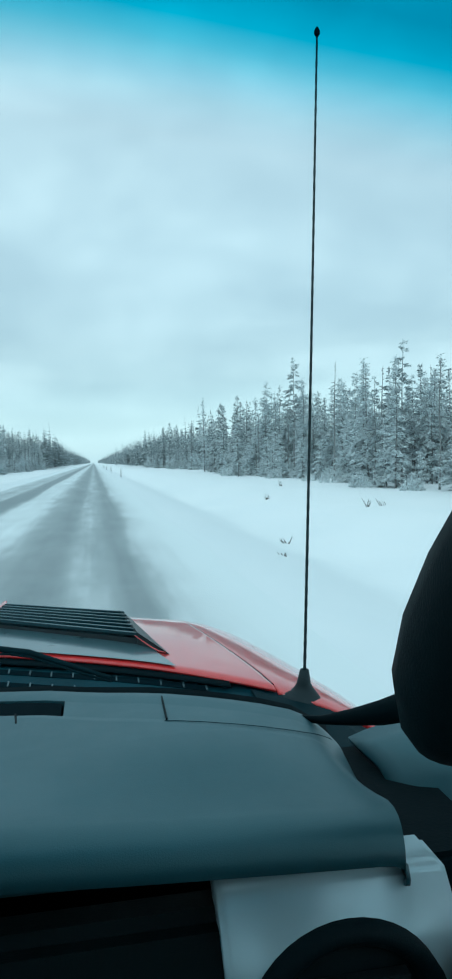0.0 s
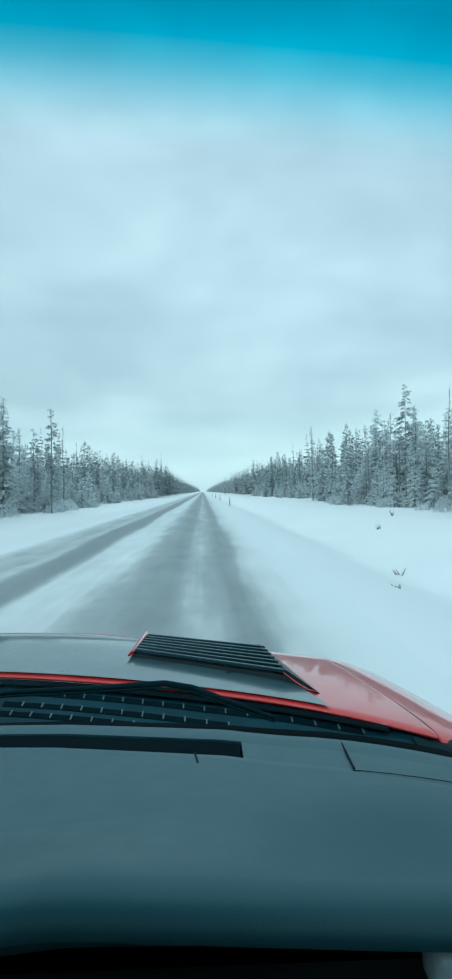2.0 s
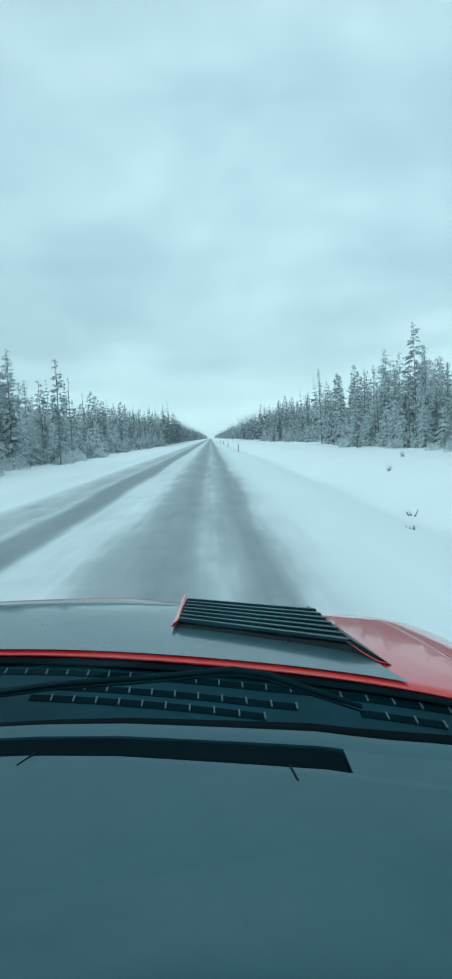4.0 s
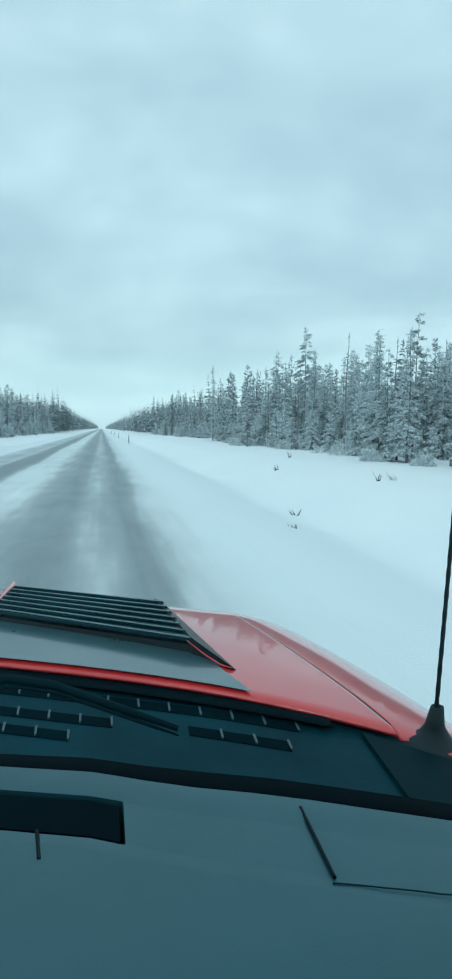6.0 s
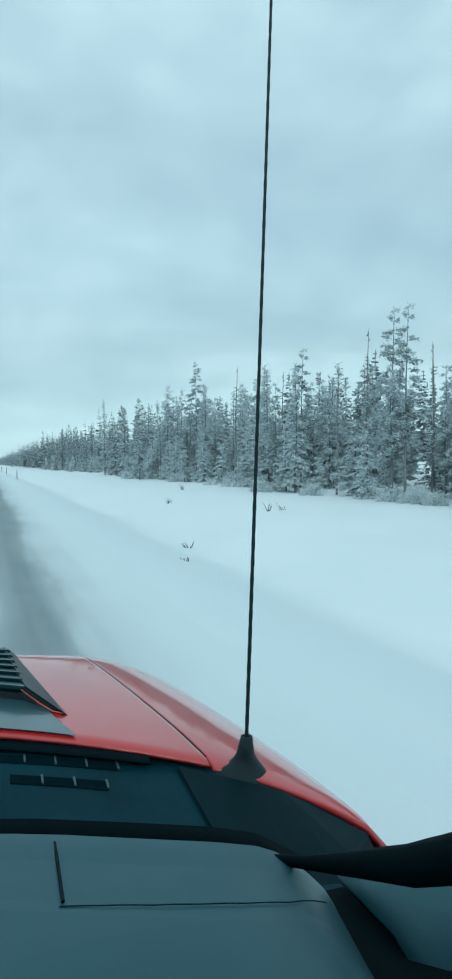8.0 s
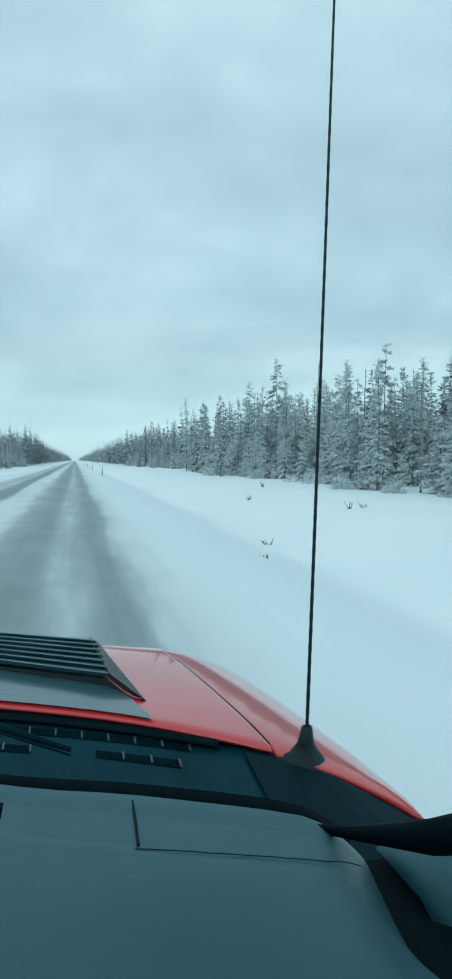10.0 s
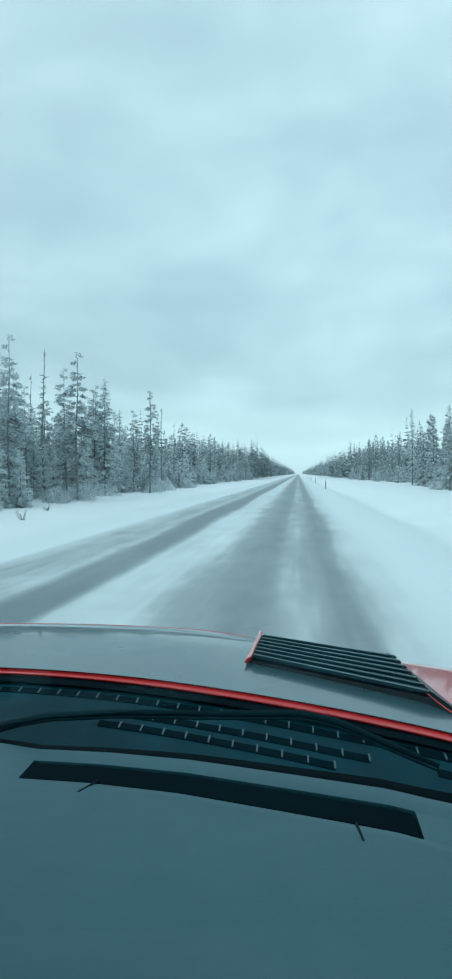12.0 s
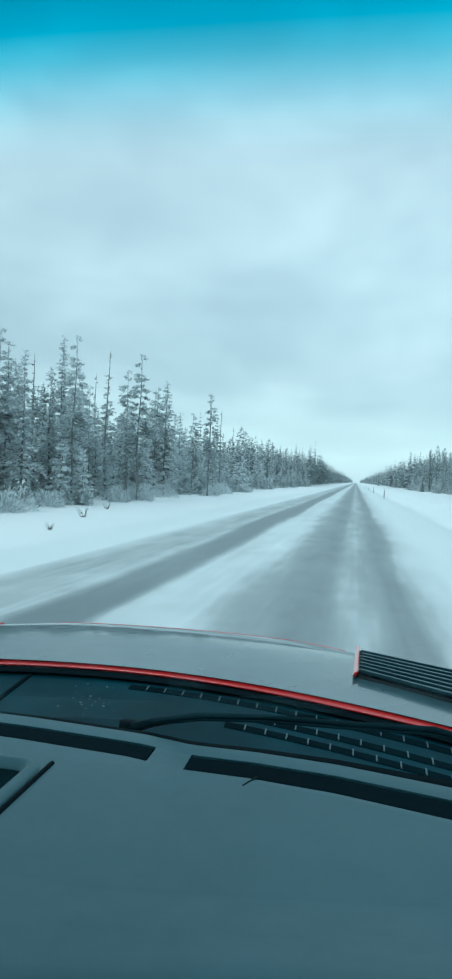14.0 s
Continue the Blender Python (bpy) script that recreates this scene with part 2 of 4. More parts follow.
def glass_material(name, band, tint=(0.93, 0.96, 0.96)):
    """Clear pane; with a band, the blue shade strip along its top edge."""
    m = bpy.data.materials.new(name)
    m.use_nodes = True
    nt = m.node_tree
    N, K = nodes_of(nt)
    tr = N.new("ShaderNodeBsdfTransparent")
    gl = N.new("ShaderNodeBsdfGlossy")
    gl.inputs["Roughness"].default_value = 0.02
    if band:
        co = N.new("ShaderNodeTexCoord").outputs["Object"]
        sep = N.new("ShaderNodeSeparateXYZ")
        K.new(co, sep.inputs[0])
        x2 = mathn(nt, "MULTIPLY", sep.outputs[0], sep.outputs[0])
        sag = mathn(nt, "ADD", mathn(nt, "MULTIPLY", x2, 0.035), mathn(nt, "MULTIPLY", mathn(nt, "MULTIPLY", x2, x2), 0.105))
        low = mathn(nt, "SUBTRACT", band, sag)
        h = mathn(nt, "DIVIDE", mathn(nt, "SUBTRACT", sep.outputs[2], low), 0.036, True)
        K.new(rampn(nt, h, [(0.0, (0.965, 0.985, 0.985)), (0.12, (0.915, 0.965, 0.977)), (0.26, (0.79, 0.92, 0.95)), (0.38, (0.61, 0.845, 0.915)), (0.50, (0.41, 0.755, 0.86)), (0.62, (0.22, 0.64, 0.78)), (0.78, (0.07, 0.49, 0.67)), (1.0, (0.015, 0.34, 0.50))]), tr.inputs[0])
    else:
        tr.inputs[0].default_value = (*tint, 1)
    fr = N.new("ShaderNodeFresnel")
    fr.inputs[0].default_value = 1.42
    mx = N.new("ShaderNodeMixShader")
    K.new(mathn(nt, "MULTIPLY", fr.outputs[0], 0.6), mx.inputs[0])
    K.new(tr.outputs[0], mx.inputs[1])
    K.new(gl.outputs[0], mx.inputs[2])
    out = N.new("ShaderNodeOutputMaterial")
    K.new(mx.outputs[0], out.inputs[0])
    return m


SHADE_START = 1.8695
WINDSHIELD = glass_material("windshield_glass", SHADE_START)
GLASS = glass_material("side_glass", 0)
# made-up tint for unseen rear panes, cutting light onto the dash from behind
TINTED = glass_material("cab_dimming_rear_glass", 0, (0.38, 0.41, 0.41))


# ---- building helpers ----
def mesh(name, verts, faces, mat, smooth=False):
    me = bpy.data.meshes.new(name)
    me.from_pydata([tuple(v) for v in verts], [], faces)
    me.materials.append(mat)
    if smooth:
        me.polygons.foreach_set("use_smooth", [True] * len(me.polygons))
    me.update()
    return me


def part(name, data, parent, label="", thick=0.0, offset=-1.0):
    ob = new(name, data)
    ob.parent = parent
    if label:
        tagged(ob, label)
    if thick:
        md = ob.modifiers.new("thickness", "SOLIDIFY")
        md.thickness, md.offset = thick, offset
    return ob


def sheet(name, fn, us, vs, mat, smooth=True):
    """A surface fn(u, v) over the grid us x vs."""
    verts = [fn(u, v) for v in vs for u in us]
    n = len(us)
    faces = [(j * n + i, j * n + i + 1, (j + 1) * n + i + 1, (j + 1) * n + i) for j in range(len(vs) - 1) for i in range(n - 1)]
    return mesh(name, verts, faces, mat, smooth)


def lin(a, b, n):
    return [a + (b - a) * i / (n - 1) for i in range(n)]


def box(name, lo, hi, mat, bevel=0.006):
    bm = bmesh.new()
    bmesh.ops.create_cube(bm, size=1)
    for v in bm.verts:
        v.co = Vector([(a + b) / 2 + c * (b - a) for a, b, c in zip(lo, hi, v.co)])
    if bevel:
        bmesh.ops.bevel(bm, geom=bm.edges[:], offset=bevel, segments=2, affect="EDGES")
    me = bpy.data.meshes.new(name)
    bm.to_mesh(me)
    bm.free()
    me.materials.append(mat)
    return me


def prism(name, ring, depth, mat, bevel=0.0, segments=2):
    """A closed ring of 3D points, pushed along depth."""
    n = len(ring)
    verts = [Vector(p) for p in ring] + [Vector(p) + Vector(depth) for p in ring]
    faces = [tuple(range(n))[::-1], tuple(range(n, 2 * n))] + [(i, (i + 1) % n, n + (i + 1) % n, n + i) for i in range(n)]
    bm = bmesh.new()
    vs = [bm.verts.new(v) for v in verts]
    for f in faces:
        bm.faces.new([vs[i] for i in f])
    bmesh.ops.recalc_face_normals(bm, faces=bm.faces[:])
    if bevel:
        bmesh.ops.bevel(bm, geom=bm.edges[:], offset=bevel, segments=segments, affect="EDGES")
    for f in bm.faces:
        f.smooth = segments > 2
    me = bpy.data.meshes.new(name)
    bm.to_mesh(me)
    bm.free()
    me.materials.append(mat)
    return me


def tube(path, radii, sides=8, cap=True):
    """Vertices and faces of a round bar along a path."""
    verts, faces = [], []
    pts = [Vector(p) for p in path]
    whole = (pts[-1] - pts[0]).normalized()
    ref = Vector((0, 0, 1)) if abs(whole.z) < 0.7 else Vector((1, 0, 0))
    for i, p in enumerate(pts):
        d = (pts[min(i + 1, len(pts) - 1)] - pts[max(i - 1, 0)]).normalized()
        a = d.cross(ref).normalized()
        b = d.cross(a)
        r = radii[i] if isinstance(radii, (list, tuple)) else radii
        verts += [p + (a * math.cos(t) + b * math.sin(t)) * r for t in (2 * math.pi * k / sides for k in range(sides))]
    for i in range(len(pts) - 1):
        for k in range(sides):
            q = (k + 1) % sides
            faces.append((i * sides + k, i * sides + q, (i + 1) * sides + q, (i + 1) * sides + k))
    if cap:
        faces.append(tuple(range(sides))[::-1])
        faces.append(tuple(range((len(pts) - 1) * sides, len(pts) * sides)))
    return verts, faces


def interp(table, x):
    return float(np.interp(x, [a for a, _ in table], [b for _, b in table]))


# ---- ground and road ----
def ground_height(x, y):
    n = noise.noise(Vector((x * 0.05, y * 0.02, 0.3))) * 0.18 + noise.noise(Vector((x * 0.35, y * 0.12, 1.7))) * 0.09
    if x > 0:
        d = max(0.0, x - 2.5)
        prof = -0.80 * math.exp(-((d - 4.0) / 1.9) ** 2) - 0.10 * (1 - math.exp(-d / 2)) + 0.012 * max(0, d - 8.1)
    else:
        d = max(0.0, -x - 5.4)
        prof = -0.28 * math.exp(-((d - 3.6) / 2.0) ** 2) - 0.05 * (1 - math.exp(-d / 2)) + 0.016 * max(0, d - 6)
    prof = min(prof, 0.5)
    fade = min(1.0, d / 2.5)
    return -0.03 + prof + n * fade if d > 0 else -0.06


def build_ground():
    xs = [-3000, -1200, -500, -200, -110, -70, -50, -40] + lin(-34, 34, 100) + [40, 50, 70, 110, 200, 500, 1200, 3000]
    ys = [-800, -300, -100, -60] + lin(-40, 120, 130) + lin(125, 400, 56) + [450, 520, 620, 800, 1000, 1300, 1700, 2200, 2800, 3600, 4600]
    me = sheet("ground", lambda x, y: (x, y, ground_height(x, y) if abs(x) < 300 else 0.3), xs, ys, SNOW)
    tagged(new("ground", me), "smooth snow-covered open verge with a shallow ditch", "snow", kind="structure")
    xs = lin(-6.0, 3.1, 32)
    ys = lin(-60, 60, 61) + lin(70, 400, 34) + [500, 700, 1000, 1500, 2200, 3000, 3800]

    def crown(x, y):
        e = max(0.0, x - 2.35) + max(0.0, -x - 5.2)
        return (x, y, 0.006 * math.sin(y * 0.7 + x) * 0.3 - 0.010 * min(3.4, abs(x + 1.9)) ** 2 * 0.25 - 0.22 * e * e)
    tagged(new("road", sheet("road", crown, xs, ys, ROAD)), "two-lane asphalt road with snow between wheel tracks", "road", kind="structure")


build_ground()

# ---- the pickup truck ----
truck = tagged(new("pickup_truck"), "red pickup truck with grey hood graphic, standing in its lane", "truck")

REAR_EDGE = [(0, 0.970), (0.21, 0.930), (0.39, 0.888), (0.49, 0.858), (0.6, 0.815), (0.68, 0.787), (0.74, 0.757), (0.8, 0.710), (0.844, 0.695), (0.9, 0.68), (0.94, 0.67), (1.0, 0.655)]
DASH_CREST = [(-0.82, 0.39), (-0.6, 0.50), (-0.4, 0.60), (-0.17, 0.668), (0, 0.664), (0.14, 0.651), (0.275, 0.617), (0.36, 0.588), (0.454, 0.545), (0.522, 0.513), (0.562, 0.485), (0.62, 0.454), (0.65, 0.441), (0.69, 0.432), (0.76, 0.434), (0.82, 0.43)]


def seam_x(y):
    return 0.80 - 0.125 * (y - 0.72)


EDGE_FIT = np.polyfit([x * x for x, _ in REAR_EDGE], [y for _, y in REAR_EDGE], 4)


def rear_edge(x):
    return float(np.polyval(EDGE_FIT, x * x))


def ease(v, a, b):
    f = min(1.0, max(0.0, (v - a) / (b - a)))
    return f * f * (3 - 2 * f)


def hood_z(x, y):
    """Flat crown in the middle; the outer parts fall gently forward and then roll over to the nose."""
    a = abs(x)
    mid = 0.34 * max(0, y - 1.10) ** 2 + 0.20 * a * a * max(0, y - 1.0) + 0.5 * max(0, y - 1.75) ** 2
    d, n = max(0.0, y - 0.80), max(0.0, y - 1.205)
    out = 0.044 * d + 0.058 * d * d + (2.2 * n * n if n < 0.08 else 0.01408 + 0.352 * (n - 0.08))
    w = ease(a, 0.22, 0.84)
    return 1.441 - 0.085 * a ** 4 - mid * (1 - w) - out * w


def build_hood():
    def f(u, v):
        y = rear_edge(u * 0.8) + (1.98 - 0.22 * u * u * 0.64 - rear_edge(u * 0.8)) * v
        x = u * (seam_x(y) - 0.0017)
        return (x, y, hood_z(x, y) - 0.004 * max(0, 1 - v * 120))
    vs = [0, 0.003, 0.008, 0.02, 0.05] + lin(0.09, 1, 26)
    part("hood", sheet("hood", f, [-1, -0.996, -0.985] + lin(-0.965, 0.965, 43) + [0.985, 0.996, 1], vs, RED), truck, "glossy red hood", 0.004)

    def g(x, v):
        lim = 1.38 - 0.25 * x * x
        if abs(x) > 0.30:
            lim = min(lim, 1.35)
        y0 = rear_edge(x) + 0.003
        y = y0 + (max(lim, y0 + 0.01) - y0) * v
        return (x, y, hood_z(x, y) + 0.0025)
    # grey graphic: its side edge runs back and out past the vents
    n = 41
    us, vs = lin(-1, 1, n), lin(0, 1, 26)

    def side(v):
        return interp([(0, 0.672), (0.12, 0.655), (0.3, 0.642), (0.55, 0.625), (1, 0.605)], v)
    part("hood_graphic", sheet("hood_graphic", lambda u, v: g(u * side(v), v), us, vs, GRAPHIC), truck, "matte grey vinyl graphic over the hood centre")
    line = [(x, 1.384 - 0.25 * x * x, hood_z(x, 1.384 - 0.25 * x * x) + 0.0015) for x in lin(-0.36, 0.36, 25)]
    part("edge_line", mesh("edge_line", *tube(line, 0.0018, 6), RED, True), truck, "thin red line at the graphic's front edge")


def build_vent(s):
    """Hood vent: a red-rimmed recess with seven slats and a tail that runs back along its outer side."""
    fi, fo = Vector((0.388, 1.276, 1.430)), Vector((0.616, 1.197, 1.420))
    ri, ro = Vector((0.383, 1.042, 1.450)), Vector((0.630, 0.913, 1.441))
    tip = Vector((0.667, 0.860, 1.426))

    def S(v):
        return Vector((v.x * s, v.y, v.z))
    low = 0.0 if s > 0 else -0.012
    rim = [Vector((0.374, 1.020, 1.443 + low)), Vector((0.380, 1.290, 1.426 + low)), Vector((0.386, 1.300, 1.426 + low)), fi + Vector((0, 0, -0.006 + low)), ri + Vector((0, 0, -0.006 + low))]
    vent = part("hood_vent", mesh("hood_vent", *tray_under([fi, fo, ro, ri], 0.035, S), LOUVER), truck, "black slatted hood vent with a red inner rim")
    part("rim", prism("rim", [S(v) for v in rim], (0, 0, 0.006), RED, 0.0015), vent)
    slats = 7
    for i in range(slats):
        a, b = i / slats, (i + 0.87) / slats
        p = [ri.lerp(fi, a), ro.lerp(fo, a), ro.lerp(fo, b), ri.lerp(fi, b)]
        lift = [Vector((0, 0, 0.003)), Vector((0, 0, 0.003)), Vector((0, 0, -0.001)), Vector((0, 0, -0.001))]
        part("slat", prism("slat", [S(q + l) for q, l in zip(p, lift)], (0, 0, -0.005), SLAT, 0.0016), vent)
        # thin pale bar painting the highlight on the slat's rear edge
        rim_a, rim_b = S(p[0] + lift[0] + Vector((0.004, 0.0002, 0.0004))), S(p[1] + lift[1] + Vector((-0.004, 0.0002, 0.0004)))
        part("slat_edge", mesh("slat_edge", *tube([rim_a, rim_b], 0.0008, 5), SLAT_GLINT, True), vent)
    tail = [ro + Vector((-0.004, 0.0, 0.004)), fo + Vector((-0.01, 0, 0.003)), fo + Vector((0.008, 0, -0.010)), tip + Vector((0.006, 0, -0.006)), tip]
    part("tail", prism("tail", [S(v) for v in tail], (0, 0, -0.03), LOUVER, 0.002), vent)
    line = [S(ro + Vector((-0.008, -0.004, 0.001))), S(ro.lerp(tip, 0.55) + Vector((-0.008, 0, -0.002))), S(ro.lerp(tip, 0.9) + Vector((-0.008, 0, -0.001))), S(tip + Vector((-0.002, -0.006, 0.001)))]
    part("edge_line", mesh("edge_line", *tube(line, [0.0005, 0.0009, 0.0010, 0.0005], 6), RED, True), vent)


def tray_under(ring, depth, S):
    top = [S(v + Vector((0, 0, -0.006))) for v in ring]
    low = [v + Vector((0, 0, -depth)) for v in top]
    n = len(ring)
    return top + low, [tuple(range(n, 2 * n))] + [(i, (i + 1) % n, n + (i + 1) % n, n + i) for i in range(n)]


def fender_z(x, y):
    d = max(0.0, abs(x) - seam_x(y))
    d2 = max(0.0, d - 0.15)
    sx = seam_x(y)
    slope = 0.34 * sx ** 3
    bend = max(0.3, (0.0685 - 0.16 * slope) / 0.0256)
    return hood_z(sx, max(y, 0.70)) - 0.001 - slope * d - bend * min(d, 0.16) ** 2 - 0.6 * d2 - 45 * d2 * d2


def build_fender(s):
    ds = [0.0017, 0.005, 0.012, 0.022, 0.04, 0.06, 0.08, 0.10, 0.12, 0.14, 0.16, 0.175, 0.19, 0.205, 0.22]

    def f(i, v):
        k = int(i)
        d = ds[min(k, len(ds) - 1)]
        y0 = rear_edge(0.80 + d)
        y = y0 + (1.93 - y0) * v
        x = seam_x(y) + d
        z = fender_z(x, y) - 0.006 * max(0, 1 - v * 60)
        if k >= len(ds):
            j = k - len(ds)
            return (s * (x + 0.010 * (j + 1)), y, z - (0.08, 0.18, 0.32)[j])
        return (s * x, y, z)
    part("fender", sheet("fender", f, list(range(len(ds) + 3)), [0, 0.004, 0.012, 0.03] + lin(0.06, 1, 30), RED), truck, "glossy red front fender", 0.006, -s)


def build_cowl():
    """Black plastic cowl between hood and glass: smooth panel with rows of slots and darker corner pieces."""
    def y_near(x):
        return interp(DASH_CREST, x) + 0.035

    def cz(x, y):
        return 1.426 - 0.15 * min(0.25, rear_edge(x) - y) - 0.055 * abs(x) ** 3 - 1.6 * max(0, abs(x) - 0.78) ** 2

    def f(u, v):
        x = u * (0.835 + 0.095 * v)
        y0, y1 = y_near(x), rear_edge(x) + 0.01
        y = y0 + (y1 - y0) * v
        return (x, y, cz(x, y))
    cowl = part("cowl_panel", sheet("cowl_panel", f, lin(-1, 1, 50), lin(0, 1, 9), COWL), truck, "black plastic cowl with rows of slots", 0.008)

    PITCH, DEEP = 0.0295, 0.0145

    def rim(x, off):
        return rear_edge(x) - off + 0.05 * max(0.0, abs(x) - 0.50)

    # each slot is a raised black strip, its inner shade painted on
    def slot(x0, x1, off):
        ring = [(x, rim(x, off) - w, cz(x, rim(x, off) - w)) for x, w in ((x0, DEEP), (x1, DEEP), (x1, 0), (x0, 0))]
        part("slot", prism("slot", [Vector(p) + Vector((0, 0, -0.001)) for p in ring], (0, 0, 0.002), SLOT_SHADE), cowl)
    for off, a, b in ((0.023, 0.03, 0.710), (0.061, 0.21, 0.555), (0.058, 0.605, 0.705), (0.090, 0.20, 0.50), (0.022, -0.66, -0.18), (0.054, -0.66, -0.19), (0.086, -0.66, -0.21)):
        for k in range(int((b - a) / PITCH)):
            x = a + PITCH * k
            slot(x, x + PITCH, off)
            x += PITCH
            y = rim(x, off)
            part("slot_bar", prism("slot_bar", [(x - 0.0009, y - 0.013, cz(x, y - 0.013) + 0.001), (x + 0.0009, y - 0.013, cz(x, y - 0.013) + 0.001), (x + 0.001, y + 0.001, cz(x, y) + 0.001), (x - 0.001, y + 0.001, cz(x, y) + 0.001)], (0, 0, 0.0015), SLOT_BAR), cowl)
    # black strip that paints the shade under the hood's rear edge
    part("hood_seal", sheet("hood_seal", lambda x, v: (x, rear_edge(x) + 0.010 - 0.026 * v, cz(x, rear_edge(x)) + 0.002 + 0.003 * math.sin(math.pi * v)), lin(-0.74, 0.74, 60), lin(0, 1, 5), RUBBER), cowl, "black strip painting the shade under the hood edge", 0.002)
    # step beside the driver-side grille
    part("cowl_step", mesh("cowl_step", *tube([(-0.14, rear_edge(0.14) - 0.015, cz(0.14, rear_edge(0.14) - 0.015)), (-0.15, rear_edge(0.15) - 0.15, cz(0.15, rear_edge(0.15) - 0.15))], 0.004, 6), RUBBER), cowl)
    for s in (1, -1):
        ring = [(0.765, rear_edge(0.765) - 0.008), (0.772, 0.60), (0.79, 0.49), (0.86, 0.47), (0.91, 0.56), (0.94, rear_edge(0.94) - 0.008), (0.86, rear_edge(0.86) - 0.008)]
        part("corner_cover", prism("corner_cover", [(s * x, y, cz(x, y) + 0.001) for x, y in ring], (0, 0, 0.003), WIPER, 0.0012), cowl)


def build_ice():
    """Crumbs of ice left on the cowl where the wipers do not reach."""
    r = random.Random(5)
    bm = bmesh.new()
    for k in range(26):
        x, y = r.gauss(-0.022, 0.026), r.gauss(0.875, 0.022)
        size = r.uniform(0.0007, 0.0018)
        put = Matrix.Translation((x, y, 1.426 - 0.15 * min(0.25, rear_edge(x) - y) + size * 0.4)) @ Matrix.Rotation(r.uniform(0, 6), 4, "Z") @ Matrix.Diagonal((1.4, 1.0, 0.7, 1))
        bmesh.ops.create_icosphere(bm, subdivisions=1, radius=size, matrix=put)
    me = bpy.data.meshes.new("ice_crumbs")
    bm.to_mesh(me)
    bm.free()
    me.materials.append(ICE)
    tagged(new("ice_crumbs", me), "small grey ice crumbs scattered on the black cowl", "ice", kind="stuff")


def build_seam(s):
    pts = [(s * seam_x(y), y, hood_z(seam_x(y), y) - 0.0026) for y in lin(0.74, 1.9, 24)]
    part("panel_gap", mesh("panel_gap", *tube(pts, 0.0023, 8), RUBBER), truck)


def build_wiper(shift):
    """A bowed arm that stands off the glass and a long flat blade parked along the cowl."""
    way = [(0.10, 0.715, 1.440), (0.14, 0.69, 1.462), (0.20, 0.665, 1.484), (0.28, 0.655, 1.494), (0.36, 0.650, 1.497), (0.42, 0.648, 1.500), (0.458, 0.646, 1.502), (0.49, 0.642, 1.497), (0.52, 0.638, 1.486), (0.58, 0.620, 1.468)]
    arm = [(x + shift, y, z) for x, y, z in way]
    w = part("wiper", mesh("wiper", *tube(arm, [0.007, 0.006, 0.0042, 0.0034, 0.003, 0.0034, 0.0038, 0.0038, 0.0036, 0.0024], 8), WIPER, True), truck, "black windshield wiper parked at the glass base")
    n = 20
    blade = []
    for i in range(n):
        x = 0.16 + 0.42 * i / (n - 1)
        blade.append((x + shift, interp([(q[0], q[1]) for q in way], x) - 0.0035, interp([(q[0], q[2]) for q in way], x) - 0.0035))
    part("blade", mesh("blade", *tube(blade, [0.0008] + [0.0014] * (n - 2) + [0.0008], 6), WIPER, True), w)
    p = arm[0]
    part("pivot", mesh("pivot", *tube([(p[0], p[1], p[2] - 0.02), (p[0], p[1], p[2] + 0.010)], [0.013, 0.010], 12), RUBBER, True), w)


K_RAKE = 0.78


def glass_point(x, z):
    y0 = 0.715 - 0.10 * x * x - max(0.2, 2.2 - 3.8 * (z - 1.425)) * max(0.0, abs(x) - 0.5) ** 2
    return (x, y0 - (z - 1.425) / K_RAKE, z)


def build_windshield():
    def f(u, z):
        half = 0.89
        return glass_point(u * half, z)
    part("windshield", sheet("windshield", f, lin(-1, 1, 31), lin(1.385, 2.005, 25), WINDSHIELD), truck, "clear windshield with a blue shade band").visible_shadow = False
    # black border where the glass meets the dash

    def fr(x, v):
        up = -0.005 + 0.004 * min(1.0, max(0.0, (x - 0.1) / 0.5))
        return (x, interp(DASH_CREST, x) + 0.012 + 0.012 * v, dash_z(x) - end_drop(x) - 0.008 + (0.008 + up) * v)
    part("glass_border", sheet("glass_border", fr, lin(-0.8, 0.775, 50), [0, 0.5, 1], RUBBER), truck, "black glass border", 0.002)


def dash_z(x):
    return 1.460 + 0.1 * max(0, x - 0.2) - 1.6 * max(0, x - 0.60) ** 2


AIRBAG = [(0.618, 0.393), (0.638, 0.3865), (0.66, 0.381), (0.682, 0.3785), (0.706, 0.3785), (0.732, 0.382), (0.758, 0.392)]


def end_drop(x):
    return 5.0 * max(0.0, x - 0.735) ** 2


SLOTS = ((-0.66, 0.163), (0.206, 0.535))
TRAY = (-0.36, 0.071, 0.350, 0.554)


def front_rise(x):
    """Height of the pad along its front edge, which swells before the passenger and falls towards the door."""
    return interp([(-0.8, 1.462), (0.1, 1.462), (0.3, 1.489), (0.42, 1.5005), (0.5, 1.4945), (0.6, 1.4885), (0.7, 1.4835), (0.787, 1.478)], x)


